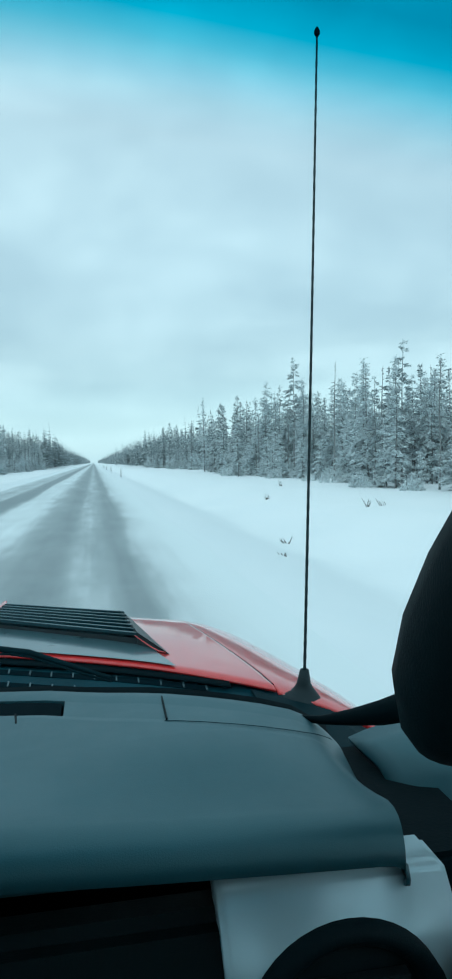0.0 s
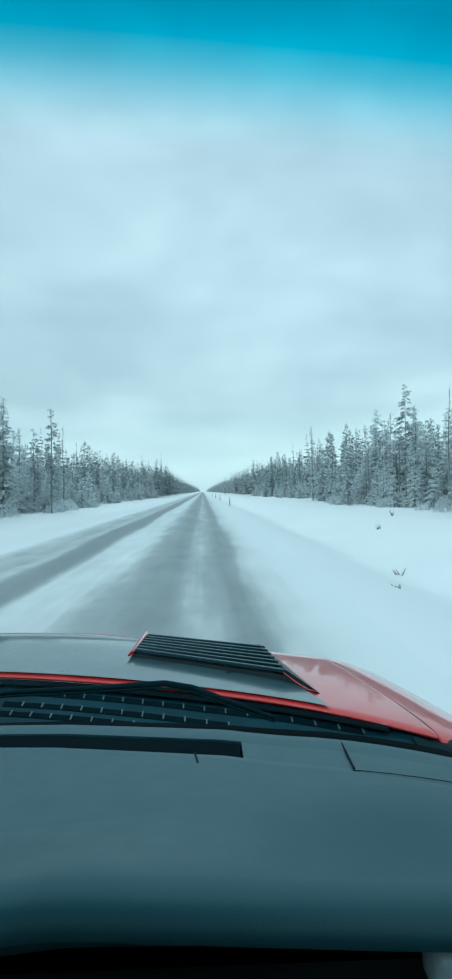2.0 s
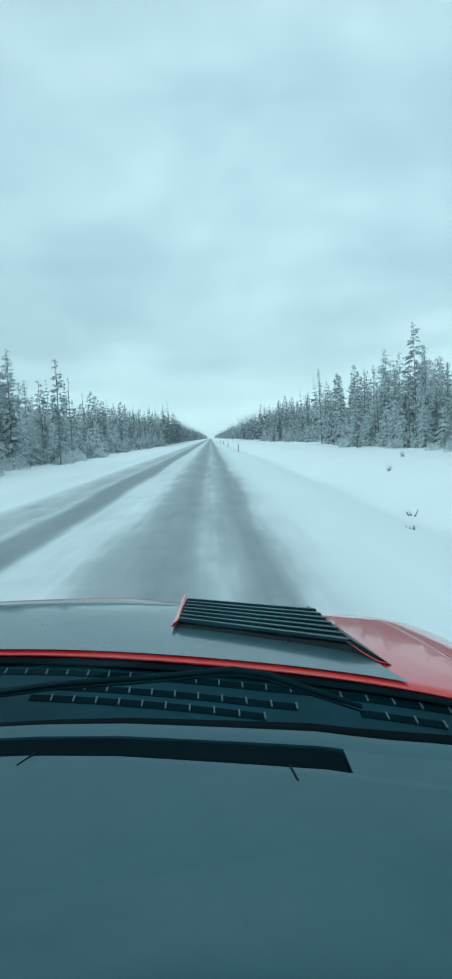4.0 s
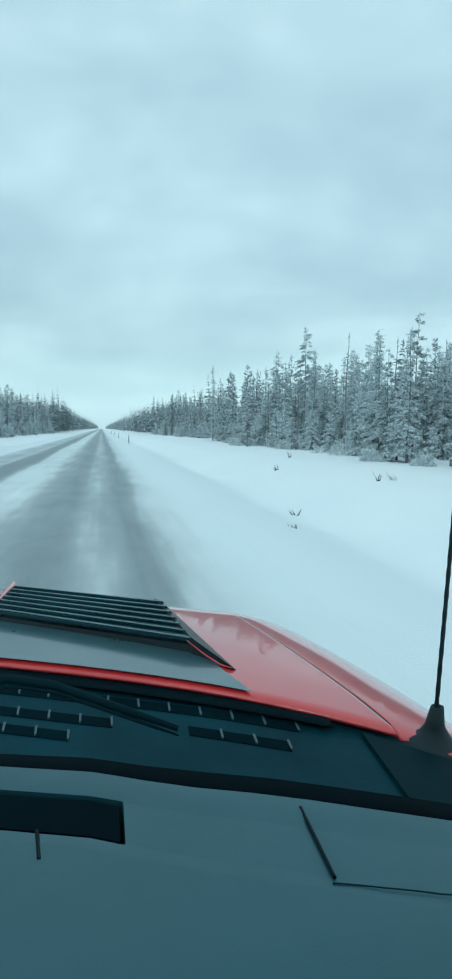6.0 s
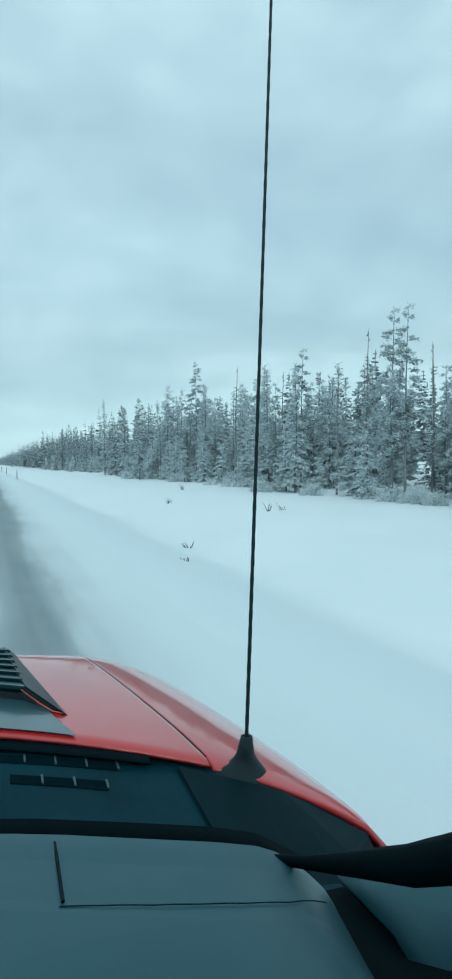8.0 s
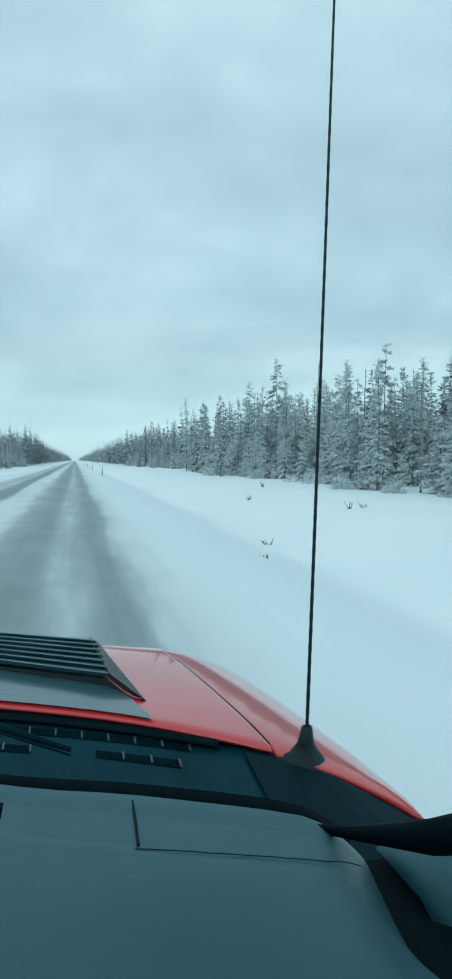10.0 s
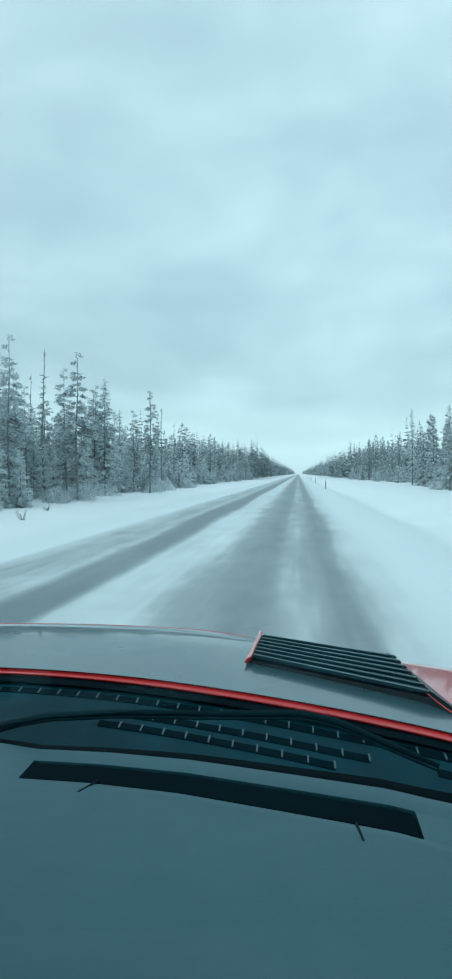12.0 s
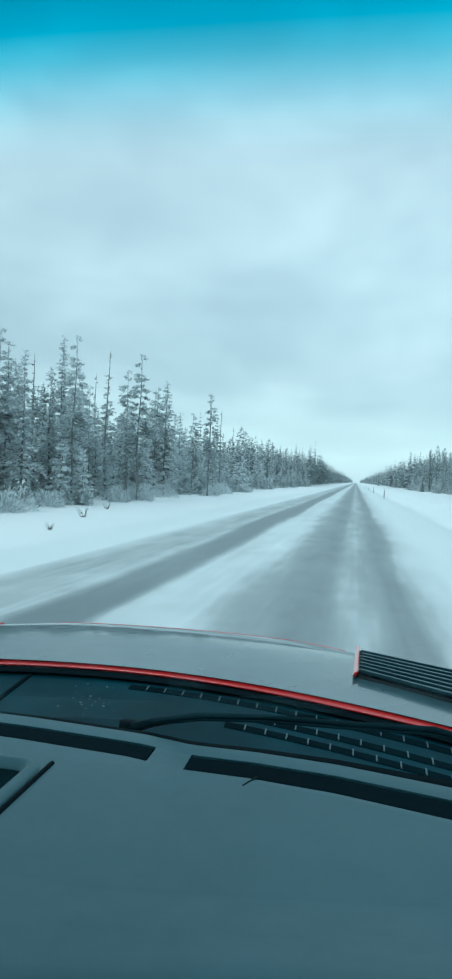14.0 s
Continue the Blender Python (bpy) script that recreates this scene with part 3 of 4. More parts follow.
def build_dash():
    """Soft dash top: a ledge at the glass, defroster slots, the broad pad with its tray, and the rolled front edge."""
    def near(x):
        return interp([(-0.9, 0.243), (0.5, 0.240), (0.7, 0.238), (0.8, 0.240)], x)
    # cross section, far to near: reference line, offset from it, height
    sec = [("c", 0.014, -0.050), ("c", 0.010, -0.006), ("c", 0.004, 0.0), ("c", -0.010, 0.0005), ("c", -0.020, -0.001), ("s", -0.022, 0), ("s", -0.056, 0), ("c", -0.058, -0.001), ("c", -0.066, 0.0),
           ("y", 0.5430, 0.0), ("t", 0.5410, 0), ("t", 0.3660, 0), ("y", 0.3640, 0.0), ("n", 0.10, 0.0), ("n", 0.08, 0.0), ("n", 0.06, 0.0), ("n", 0.04, 0.0), ("n", 0.026, 0.0), ("n", 0.0175, -0.0008), ("n", 0.0105, -0.0035), ("n", 0.0045, -0.0085),
           ("n", 0.0012, -0.0145), ("n", 0.0, -0.021), ("n", 0.002, -0.026), ("n", 0.010, -0.030), ("n", 0.05, -0.032), ("n", 0.055, -0.06)]
    cuts = [v for a, b in SLOTS for v in (a, a + 0.001, b, b + 0.001)] + [TRAY[0] + 0.014, TRAY[0] + 0.016, TRAY[1] - 0.016, TRAY[1] - 0.014]
    xs = sorted(set([round(v, 4) for v in lin(-0.80, 0.735, 58) + [0.748, 0.758, 0.766, 0.774, 0.780, 0.784, 0.787, 0.7875] + cuts]))

    def f(x, i):
        how, a, dz = sec[int(i)]
        c, n = interp(DASH_CREST, x), near(x)
        if how in "cs":
            y = c + a
            if how == "s":
                dz = -0.045 if any(p < x <= q for p, q in SLOTS) else -0.001
        elif how in "yt":
            y = min(a, c - 0.068 - 0.0006 * (int(i) - 9))
            y = max(y, n + 0.062 + 0.0006 * (13 - int(i)))
            if how == "t":
                dz = -0.030 if TRAY[0] + 0.015 < x < TRAY[1] - 0.015 else 0.0
        else:
            y = n + a
        # rounded right end, drawn in towards the glass and the front
        end = interp([(0.22, 0.749), (0.26, 0.756), (0.34, 0.766), (0.40, 0.776), (0.44, 0.780), (0.47, 0.768)], y)
        low = 0.012 if x > 0.787 else 0.0
        top = dash_z(x) - end_drop(x)
        if how == "n":
            w = ease(-a, -0.12, -0.025)
            top += (front_rise(x) - top) * w
        xx = x if x < 0.735 else 0.735 + (x - 0.735) * (end - 0.735) / 0.052
        return (xx, y, top + dz - low)
    dash = part("dashboard", sheet("dashboard", f, xs, list(range(len(sec))), DASH, False), truck, "dark grey soft-touch dashboard", 0.003, 1.0)
    for p in dash.data.polygons:
        p.use_smooth = True
    dash.data.set_sharp_from_angle(angle=radians(40))
    # airbag cover seams and short witness ticks
    def seam(pts, r=0.0016, mat=DASH_DARK):
        fine = [(a[0] + (b[0] - a[0]) * k / 8, a[1] + (b[1] - a[1]) * k / 8) for a, b in zip(pts, pts[1:]) for k in range(9)]
        part("seam", mesh("seam", *tube([(x, y, dash_z(x) - end_drop(x) - 0.0002) for x, y in fine], r, 6), mat), dash)
    c = DASH_CREST
    seam([(0.621, interp(c, 0.621) - 0.004), (0.620, 0.396)], 0.0009)
    seam(AIRBAG, 0.00035, COWL)
    seam([(0.494, 0.469), (0.497, 0.4455)], 0.0010)
    seam([(0.284, 0.560), (0.273, 0.540)], 0.0010)
    # black sheets that darken the defroster troughs in place of deep shade
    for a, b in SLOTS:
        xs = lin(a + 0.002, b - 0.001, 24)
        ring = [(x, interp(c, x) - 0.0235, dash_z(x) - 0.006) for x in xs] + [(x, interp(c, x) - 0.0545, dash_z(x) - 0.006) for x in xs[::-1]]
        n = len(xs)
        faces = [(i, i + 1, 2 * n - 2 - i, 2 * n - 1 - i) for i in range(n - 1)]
        part("defroster_slot", mesh("defroster_slot", ring, faces, SLOT_SHADE), dash, "black sheet painting the shade inside the defroster slot", 0.004)
    # raised rim and floor of the storage tray sunk in the pad
    x0, x1, y0, y1 = TRAY
    z = dash_z(0)
    tray = part("dash_tray", rounded_frame("dash_tray", x0, x1, y0, y1, 0.017, 0.005, z, DASH), dash, "open storage tray with a raised rim")
    part("tray_mat", box("tray_mat", (x0 + 0.024, y0 + 0.022, z - 0.0285), (x1 - 0.024, y1 - 0.024, z - 0.026), DASH_DARK, 0.0008), tray)
    for yy in (0.42, 0.455):
        part("tray_rib", box("tray_rib", (x0 + 0.035, yy, z - 0.027), (x1 - 0.03, yy + 0.006, z - 0.020), DASH, 0.001), tray)
    part("tray_groove", mesh("tray_groove", *tube([(x0 - 0.006, y0 - 0.004, z), (x1 - 0.02, y0 - 0.004, z), (x1 - 0.003, y0 + 0.002, z), (x1 + 0.004, y0 + 0.02, z), (x1 + 0.004, y1, z)], 0.0028, 5), RUBBER), tray)
    bm = bmesh.new()
    bmesh.ops.create_uvsphere(bm, u_segments=16, v_segments=10, radius=0.016)
    for v in bm.verts:
        v.co = Vector((v.co.x - 0.073, v.co.y + 0.590, max(v.co.z, 0) * 0.9 + dash_z(0) + 0.002))
    me = bpy.data.meshes.new("light_sensor")
    bm.to_mesh(me)
    bm.free()
    me.materials.append(DASH_DARK)
    part("light_sensor", me, dash, "round black light sensor")
    # lower fascia with the silver surround and round air vent
    fascia = part("fascia", box("fascia", (-0.80, 0.262, 1.05), (0.76, 0.300, 1.424), FASCIA, 0.01), dash, "black lower dash fascia")
    ty = 0.246
    ring = [(0.658, ty, 1.20), (0.6335, ty, 1.451), (0.783, ty, 1.4485), (0.805, ty, 1.37), (0.814, ty, 1.20)]
    trim = part("trim_panel", prism("trim_panel", ring, (0, 0.040, 0), SILVER, 0.0045, 3), dash, "satin silver vent surround")
    vx, vz, r = 0.716, 1.355, 0.067
    part("air_vent", mesh("air_vent", *lathe([(r, 0.002), (r, -0.010), (r - 0.006, -0.013), (r - 0.013, -0.008), (r - 0.016, 0.0), (r - 0.018, -0.002), (0.0, -0.003)], vx, ty, vz), DASH_DARK, True), trim, "round black air vent")
    for k in range(-2, 3):
        h = 0.016 * k
        w = math.sqrt(max(0.0001, (r - 0.018) ** 2 - h * h))
        part("vane", box("vane", (vx - w, ty - 0.012, vz + h - 0.002), (vx + w, ty - 0.003, vz + h + 0.002), LOUVER, 0.0006), trim)


def lathe(profile, cx, cy, cz, n=40):
    verts, faces = [], []
    for r, d in profile:
        verts += [(cx + r * math.cos(2 * math.pi * k / n), cy + d, cz + r * math.sin(2 * math.pi * k / n)) for k in range(n)]
    for i in range(len(profile) - 1):
        for k in range(n):
            q = (k + 1) % n
            faces.append((i * n + k, i * n + q, (i + 1) * n + q, (i + 1) * n + k))
    return verts, faces


def rounded_frame(name, x0, x1, y0, y1, wide, high, z, mat):
    def ring(m, zz, r):
        out = []
        for cx, cy, a0 in ((x1 - m - r, y1 - m - r, 0), (x0 + m + r, y1 - m - r, 90), (x0 + m + r, y0 + m + r, 180), (x1 - m - r, y0 + m + r, 270)):
            for k in range(6):
                a = radians(a0 + 18 * k)
                out.append((cx + r * math.cos(a), cy + r * math.sin(a), zz))
        return out
    rings = [ring(0, z - 0.002, 0.022), ring(0.002, z + high * 0.7, 0.022), ring(0.006, z + high, 0.02), ring(wide - 0.005, z + high, 0.014), ring(wide, z - 0.004, 0.012)]
    n = len(rings[0])
    verts = [v for r in rings for v in r]
    faces = [(i * n + k, i * n + (k + 1) % n, (i + 1) * n + (k + 1) % n, (i + 1) * n + k) for i in range(len(rings) - 1) for k in range(n)]
    return mesh(name, verts, faces, mat, True)


def build_antenna():
    a = Vector((0.839, 0.727, 1.4165))
    tip = Vector((0.849, 0.676, 2.234))
    base = a + Vector((0.002, 0.004, -0.042))
    verts, faces = [], []
    for dz, rx, ry in ((-0.012, 0.038, 0.034), (0.010, 0.038, 0.034), (0.016, 0.028, 0.025), (0.025, 0.015, 0.014), (0.034, 0.0095, 0.0095), (0.054, 0.006, 0.006)):
        c = base + Vector((-0.004, -0.01 * dz / 0.052, dz))
        verts += [c + Vector((rx * math.cos(2 * math.pi * k / 20), ry * math.sin(2 * math.pi * k / 20), -0.3 * rx * math.cos(2 * math.pi * k / 20) if dz < 0.020 else 0)) for k in range(20)]
    faces = [(i * 20 + k, i * 20 + (k + 1) % 20, (i + 1) * 20 + (k + 1) % 20, (i + 1) * 20 + k) for i in range(5) for k in range(20)]
    ant = part("antenna", mesh("antenna", verts, faces, ANTENNA, True), truck, "black whip antenna with a cone base on the fender", 0.002)
    n = 90
    pts, rad = [], []
    for i in range(n):
        f = i / (n - 1)
        p = a.lerp(tip, f) + Vector((0.0005 * math.sin(math.pi * f), 0.0, 0))
        pts.append(p)
        rad.append((0.0020 - 0.0008 * f) * (1.0 + 0.22 * (i % 2)))
    part("mast", mesh("mast", *tube(pts, rad, 8), ANTENNA, True), ant)
    part("tip_ball", mesh("tip_ball", *tube([tip + Vector((0, 0, d)) for d in (-0.006, -0.003, 0.001, 0.005)], [0.0016, 0.0036, 0.0036, 0.0016], 10), RUBBER, True), ant)


def build_pillar(s):
    """Interior pillar trim: a thick rounded bar that rises back from the dash corner."""
    path = [(0.788, 0.210, 1.530), (0.787, 0.212, 1.534), (0.786, 0.214, 1.542), (0.783, 0.214, 1.556), (0.780, 0.210, 1.576), (0.782, 0.20, 1.604), (0.788, 0.182, 1.638), (0.799, 0.147, 1.690), (0.81, 0.08, 1.79), (0.79, -0.01, 1.92), (0.76, -0.10, 2.0)]
    rad = [0.012, 0.025, 0.036, 0.043, 0.046, 0.047, 0.048, 0.048, 0.048, 0.048, 0.046]
    part("pillar_trim", mesh("pillar_trim", *tube([(s * x, y, z) for x, y, z in path], rad, 18), DASH_DARK, True), truck, "black padded pillar handle")
    outer = [(0.945, 0.375, 1.44), (0.935, 0.34, 1.50), (0.925, 0.29, 1.57), (0.90, 0.20, 1.68), (0.87, 0.09, 1.81), (0.80, -0.05, 1.99)]
    part("pillar", mesh("pillar", *tube([(s * x, y, z) for x, y, z in outer], 0.034, 10), RUBBER, True), truck, "black windshield pillar")
    # weather strip that sweeps from the dash corner up to the pillar
    strip = [(0.70, 0.446, 1.483), (0.735, 0.440, 1.476), (0.760, 0.420, 1.479), (0.777, 0.393, 1.490), (0.790, 0.362, 1.504), (0.806, 0.342, 1.516), (0.835, 0.325, 1.531), (0.90, 0.30, 1.56)]
    part("seal", mesh("seal", *tube([(s * x, y, z) for x, y, z in strip], [0.001, 0.002, 0.004, 0.007, 0.010, 0.012, 0.014, 0.017], 10), RUBBER, True), truck, "black rubber seal")


def build_door(s):
    door = part("door", box("door", (min(s * 0.83, s * 0.93), -1.0, 0.62), (max(s * 0.83, s * 0.93), 0.48, 1.40), RED, 0.02), truck, "red front door")
    inner = [(s * 0.826, 0.47, 0.7), (s * 0.826, 0.47, 1.36), (s * 0.826, 0.38, 1.40), (s * 0.826, -1.0, 1.42), (s * 0.826, -1.0, 0.7)]
    part("door_card", prism("door_card", inner, (-s * 0.035, 0, 0), DASH_DARK, 0.008), door, "black door trim card")
    def ct(u, v):
        x0 = 0.793 + 0.022 * v
        return (s * (x0 + (0.93 - x0) * u), 0.446 - 0.02 * u - 0.19 * v, 1.464 + 0.010 * u - 0.010 * v - 0.48 * max(0.0, v - 0.26) ** 2 - 0.014 * (1 - u) ** 4)
    part("corner_trim", sheet("corner_trim", ct, lin(0, 1, 10), lin(0, 1, 8), DASH), door, "grey trim beside the dash end", 0.006, s)
    # dark filler boxes standing in for the shade between dash and door
    part("gap_liner", box("gap_liner", (min(s * 0.768, s * 0.84), 0.268, 1.40), (max(s * 0.768, s * 0.84), 0.452, 1.440), RUBBER, 0.004), door)
    part("dash_end", box("dash_end", (min(s * 0.77, s * 0.95), 0.33, 1.15), (max(s * 0.77, s * 0.95), 0.45, 1.425), DASH_DARK, 0.01), door)

    def win(v, z):
        x = 0.895 - 0.20 * (z - 1.45) / 0.55
        return (s * x, -1.0 + v * (1.28 - 1.0 * (z - 1.45) / 0.75), z)
    part("window", sheet("window", win, lin(0, 1, 6), lin(1.45, 1.98, 6), GLASS), door, "clear side window").visible_shadow = False
    rear = part("rear_door", box("rear_door", (min(s * 0.83, s * 0.93), -2.05, 0.62), (max(s * 0.83, s * 0.93), -1.02, 1.455), RED, 0.02), truck, "red rear door")

    def win2(v, z):
        return (s * (0.895 - 0.20 * (z - 1.45) / 0.55), -2.0 + v * 0.92, z)
    part("window", sheet("window", win2, lin(0, 1, 4), lin(1.45, 1.98, 6), TINTED), rear, "unseen rear side window, darkened to dim the cab").visible_shadow = False
    bp = [(s * (0.895 - 0.20 * k / 6), -1.04, 1.44 + 0.57 * k / 6) for k in range(7)]
    part("door_post", mesh("door_post", *tube(bp, 0.045, 8), DASH_DARK, True), truck)
    mir = part("side_mirror", box("side_mirror", (min(s * 1.0, s * 1.2), 0.10, 1.46), (max(s * 1.0, s * 1.2), 0.20, 1.70), RUBBER, 0.035), door, "black side mirror")
    part("mirror_arm", box("mirror_arm", (min(s * 0.90, s * 1.02), 0.13, 1.44), (max(s * 0.90, s * 1.02), 0.18, 1.50), RUBBER, 0.012), mir)


def build_shell():
    def roof(u, y):
        return (u * 0.72, y, 2.035 - 0.05 * u * u - 0.04 * max(0, (-0.25 - y) * -4) * 0 - 0.02 * max(0, y + 0.3))
    part("roof", sheet("roof", roof, lin(-1, 1, 17), lin(-2.1, -0.045, 12), RED), truck, "red cab roof", 0.02)
    part("headliner", sheet("headliner", lambda u, y: (u * 0.70, y, 2.008 - 0.05 * u * u), lin(-1, 1, 9), lin(-2.05, -0.06, 6), HEADLINER), truck, "grey cloth headliner", 0.006)
    part("cab_rear_wall", box("cab_rear_wall", (-0.86, -2.14, 0.62), (0.86, -2.06, 1.50), RED, 0.02), truck)
    # unseen grey panel, added to bounce light towards the fascia
    part("rear_trim", box("rear_trim", (-0.82, -2.055, 0.64), (0.82, -2.02, 1.48), HEADLINER, 0.02), truck, "unseen grey panel added to lighten the cab")
    part("rear_window", sheet("rear_window", lambda u, z: (u * (0.83 - 0.16 * (z - 1.5) / 0.5), -2.10, z), lin(-1, 1, 5), [1.5, 1.75, 2.0], TINTED), truck, "unseen rear window, darkened to dim the cab").visible_shadow = False
    part("cab_floor", box("cab_floor", (-0.84, -2.06, 0.56), (0.84, 0.72, 0.62), DASH_DARK, 0.01), truck)
    part("firewall", box("firewall", (-0.80, 0.50, 0.62), (0.80, 0.53, 1.385), DASH_DARK, 0.01), truck)
    part("front_clip", box("front_clip", (-0.78, 0.9, 0.55), (0.78, 1.9, 1.05), COWL, 0.03), truck)
    grille = part("grille", box("grille", (-0.70, 1.88, 0.80), (0.70, 1.97, 1.14), COWL, 0.03), truck, "black front grille")
    for k in range(3):
        part("grille_bar", box("grille_bar", (-0.66, 1.96, 0.86 + 0.08 * k), (0.66, 1.985, 0.89 + 0.08 * k), RUBBER, 0.006), grille)
    for s in (1, -1):
        part("headlight", box("headlight", (min(s * 0.70, s * 0.93), 1.80, 0.86), (max(s * 0.70, s * 0.93), 1.95, 1.12), LAMP, 0.03), truck, "clear headlight")
        part("rocker_panel", box("rocker_panel", (min(s * 0.84, s * 0.95), -2.1, 0.46), (max(s * 0.84, s * 0.95), 0.70, 0.64), COWL, 0.02), truck)
        part("bed_side", box("bed_side", (min(s * 0.78, s * 0.97), -3.75, 0.60), (max(s * 0.78, s * 0.97), -2.16, 1.40), RED, 0.03), truck, "red cargo bed side")
        part("tail_light", box("tail_light", (min(s * 0.84, s * 0.96), -3.79, 1.0), (max(s * 0.84, s * 0.96), -3.74, 1.34), RED, 0.015), truck)
    part("bed_floor", box("bed_floor", (-0.78, -3.72, 0.70), (0.78, -2.16, 0.78), COWL, 0.01), truck)
    part("tailgate", box("tailgate", (-0.78, -3.78, 0.72), (0.78, -3.71, 1.38), RED, 0.02), truck)
    part("front_bumper", box("front_bumper", (-0.92, 1.86, 0.52), (0.92, 2.06, 0.80), COWL, 0.05), truck, "black front bumper")
    part("rear_bumper", box("rear_bumper", (-0.92, -3.92, 0.55), (0.92, -3.76, 0.74), COWL, 0.04), truck)
    for s in (1, -1):
        for y in (1.30, -2.75):
            r = 0.40
            tyre = [(0.25, -0.13), (0.36, -0.135), (0.39, -0.12), (r, -0.08), (r, 0.08), (0.39, 0.12), (0.36, 0.135), (0.25, 0.13)]
            verts, faces = lathe([(a, d) for a, d in tyre], 0, 0, 0, 36)
            turn = Matrix.Translation((s * 0.86, y, 0.37)) @ Matrix.Rotation(radians(90), 4, "Z")
            wheel = part("wheel", mesh("wheel", [turn @ Vector(v) for v in verts], faces, RUBBER, True), truck, "black off-road wheel")
            hub = [(0.255, -0.12), (0.24, -0.06), (0.10, -0.03), (0.06, -0.05), (0.0, -0.05)] if s < 0 else [(0.255, 0.12), (0.24, 0.06), (0.10, 0.03), (0.06, 0.05), (0.0, 0.05)]
            hub = [(a, -d) for a, d in hub]
            verts, faces = lathe(hub, 0, 0, 0, 36)
            part("rim", mesh("rim", [turn @ Vector(v) for v in verts], faces, CHROME, True), wheel)


build_hood()
for side in (1, -1):
    build_vent(side)
    build_fender(side)
    build_seam(side)
    build_pillar(side)
    build_door(side)
build_cowl()
build_ice()
build_wiper(0.0)
build_wiper(-0.84)
build_windshield()
build_dash()
build_antenna()
build_shell()

# ---- the frosted forest ----
rng = random.Random(7)


def clump(verts, faces, c, d, length, width, r, flat=0.55):
    """One tuft of twigs: a narrow folded blade from c along d."""
    d = d.normalized()
    a = d.cross(Vector((0, 0, 1)))
    a = a.normalized() if a.length > 0.01 else Vector((1, 0, 0))
    b = a.cross(d)
    t = r.uniform(-0.9, 0.9)
    a, b = a * math.cos(t) + b * math.sin(t), b * math.cos(t) - a * math.sin(t)
    i = len(verts)
    m = c + d * length * r.uniform(0.35, 0.6)
    verts += [c, m + a * width - b * width * flat, c + d * length, m - a * width * r.uniform(0.6, 1.1) - b * width * flat]
    faces += [(i, i + 1, i + 2), (i, i + 2, i + 3)]


def conifer_crown(h, r, base, spread, blades, size, pine):
    """Whorls of limbs round the stem, each limb feathered with small sprays; a pine lifts its limbs and bares their roots, a spruce lets them hang."""
    verts, faces, limbs = [], [], []
    step = 0.21 if pine else 0.20
    tiers = max(6, int((h - base) / step))
    plan = []
    for k in range(tiers):
        f = (k + r.uniform(0.1, 0.9)) / tiers
        full = (1 - f) ** 0.72 * min(1.0, 0.55 + 1.5 * f) if pine else (1 - f) ** 0.88
        side, far = r.uniform(0, 6.28), r.uniform(0.0, 0.35)
        for b in range(r.randint(2, 3) if pine else r.randint(3, 5)):
            if r.random() < (0.16 if pine else 0.07):
                continue
            az = r.uniform(0, 6.28)
            reach = (spread * full * r.uniform(0.62, 1.12) * (1 + far * math.cos(az - side)) + 0.13)
            plan.append((base + (h - base) * f + r.gauss(0, 0.10), f, az, reach))
    total = sum(p[3] for p in plan)
    for z, f, az, reach in plan:
        out = Vector((math.cos(az), math.sin(az), 0))
        cross = Vector((-out.y, out.x, 0))
        rise = r.uniform(-0.10, 0.40) + 0.4 * f * f if pine else r.uniform(-0.30, 0.05) + 0.55 * f * f
        sag = r.uniform(0.25, 0.55) if pine else r.uniform(0.10, 0.35)

        def along(q):
            return Vector((0, 0, z + reach * (rise * q - sag * q * q))) + out * reach * q
        if pine and f < 0.35:
            limbs.append((along(0), along(0.9)))
        for j in range(max(3, round(blades * reach / total))):
            q = (0.14 if pine else 0.03) + (0.90 if pine else 1.0) * r.random() ** 0.85
            c = along(q) + Vector((r.gauss(0, 0.05), r.gauss(0, 0.05), r.gauss(0, 0.05 if pine else 0.035)))
            lean = r.uniform(-1.1, 1.1)
            d = out * (0.55 + 0.5 * q) + cross * lean + Vector((0, 0, r.uniform(-0.15, 0.55) if pine else r.uniform(-0.65, 0.1)))
            w = size * (1.15 - 0.60 * f) * (1.1 - 0.35 * q)
            clump(verts, faces, c, d, w * r.uniform(0.75, 1.4), w * r.uniform(0.24, 0.40), r)
    for j in range(10):
        d = Vector((r.uniform(-.5, .5), r.uniform(-.5, .5), 0.9))
        clump(verts, faces, Vector((0, 0, h - 0.10 * j - 0.12)), d, size * 0.9, size * 0.17, r)
    return verts, faces, limbs


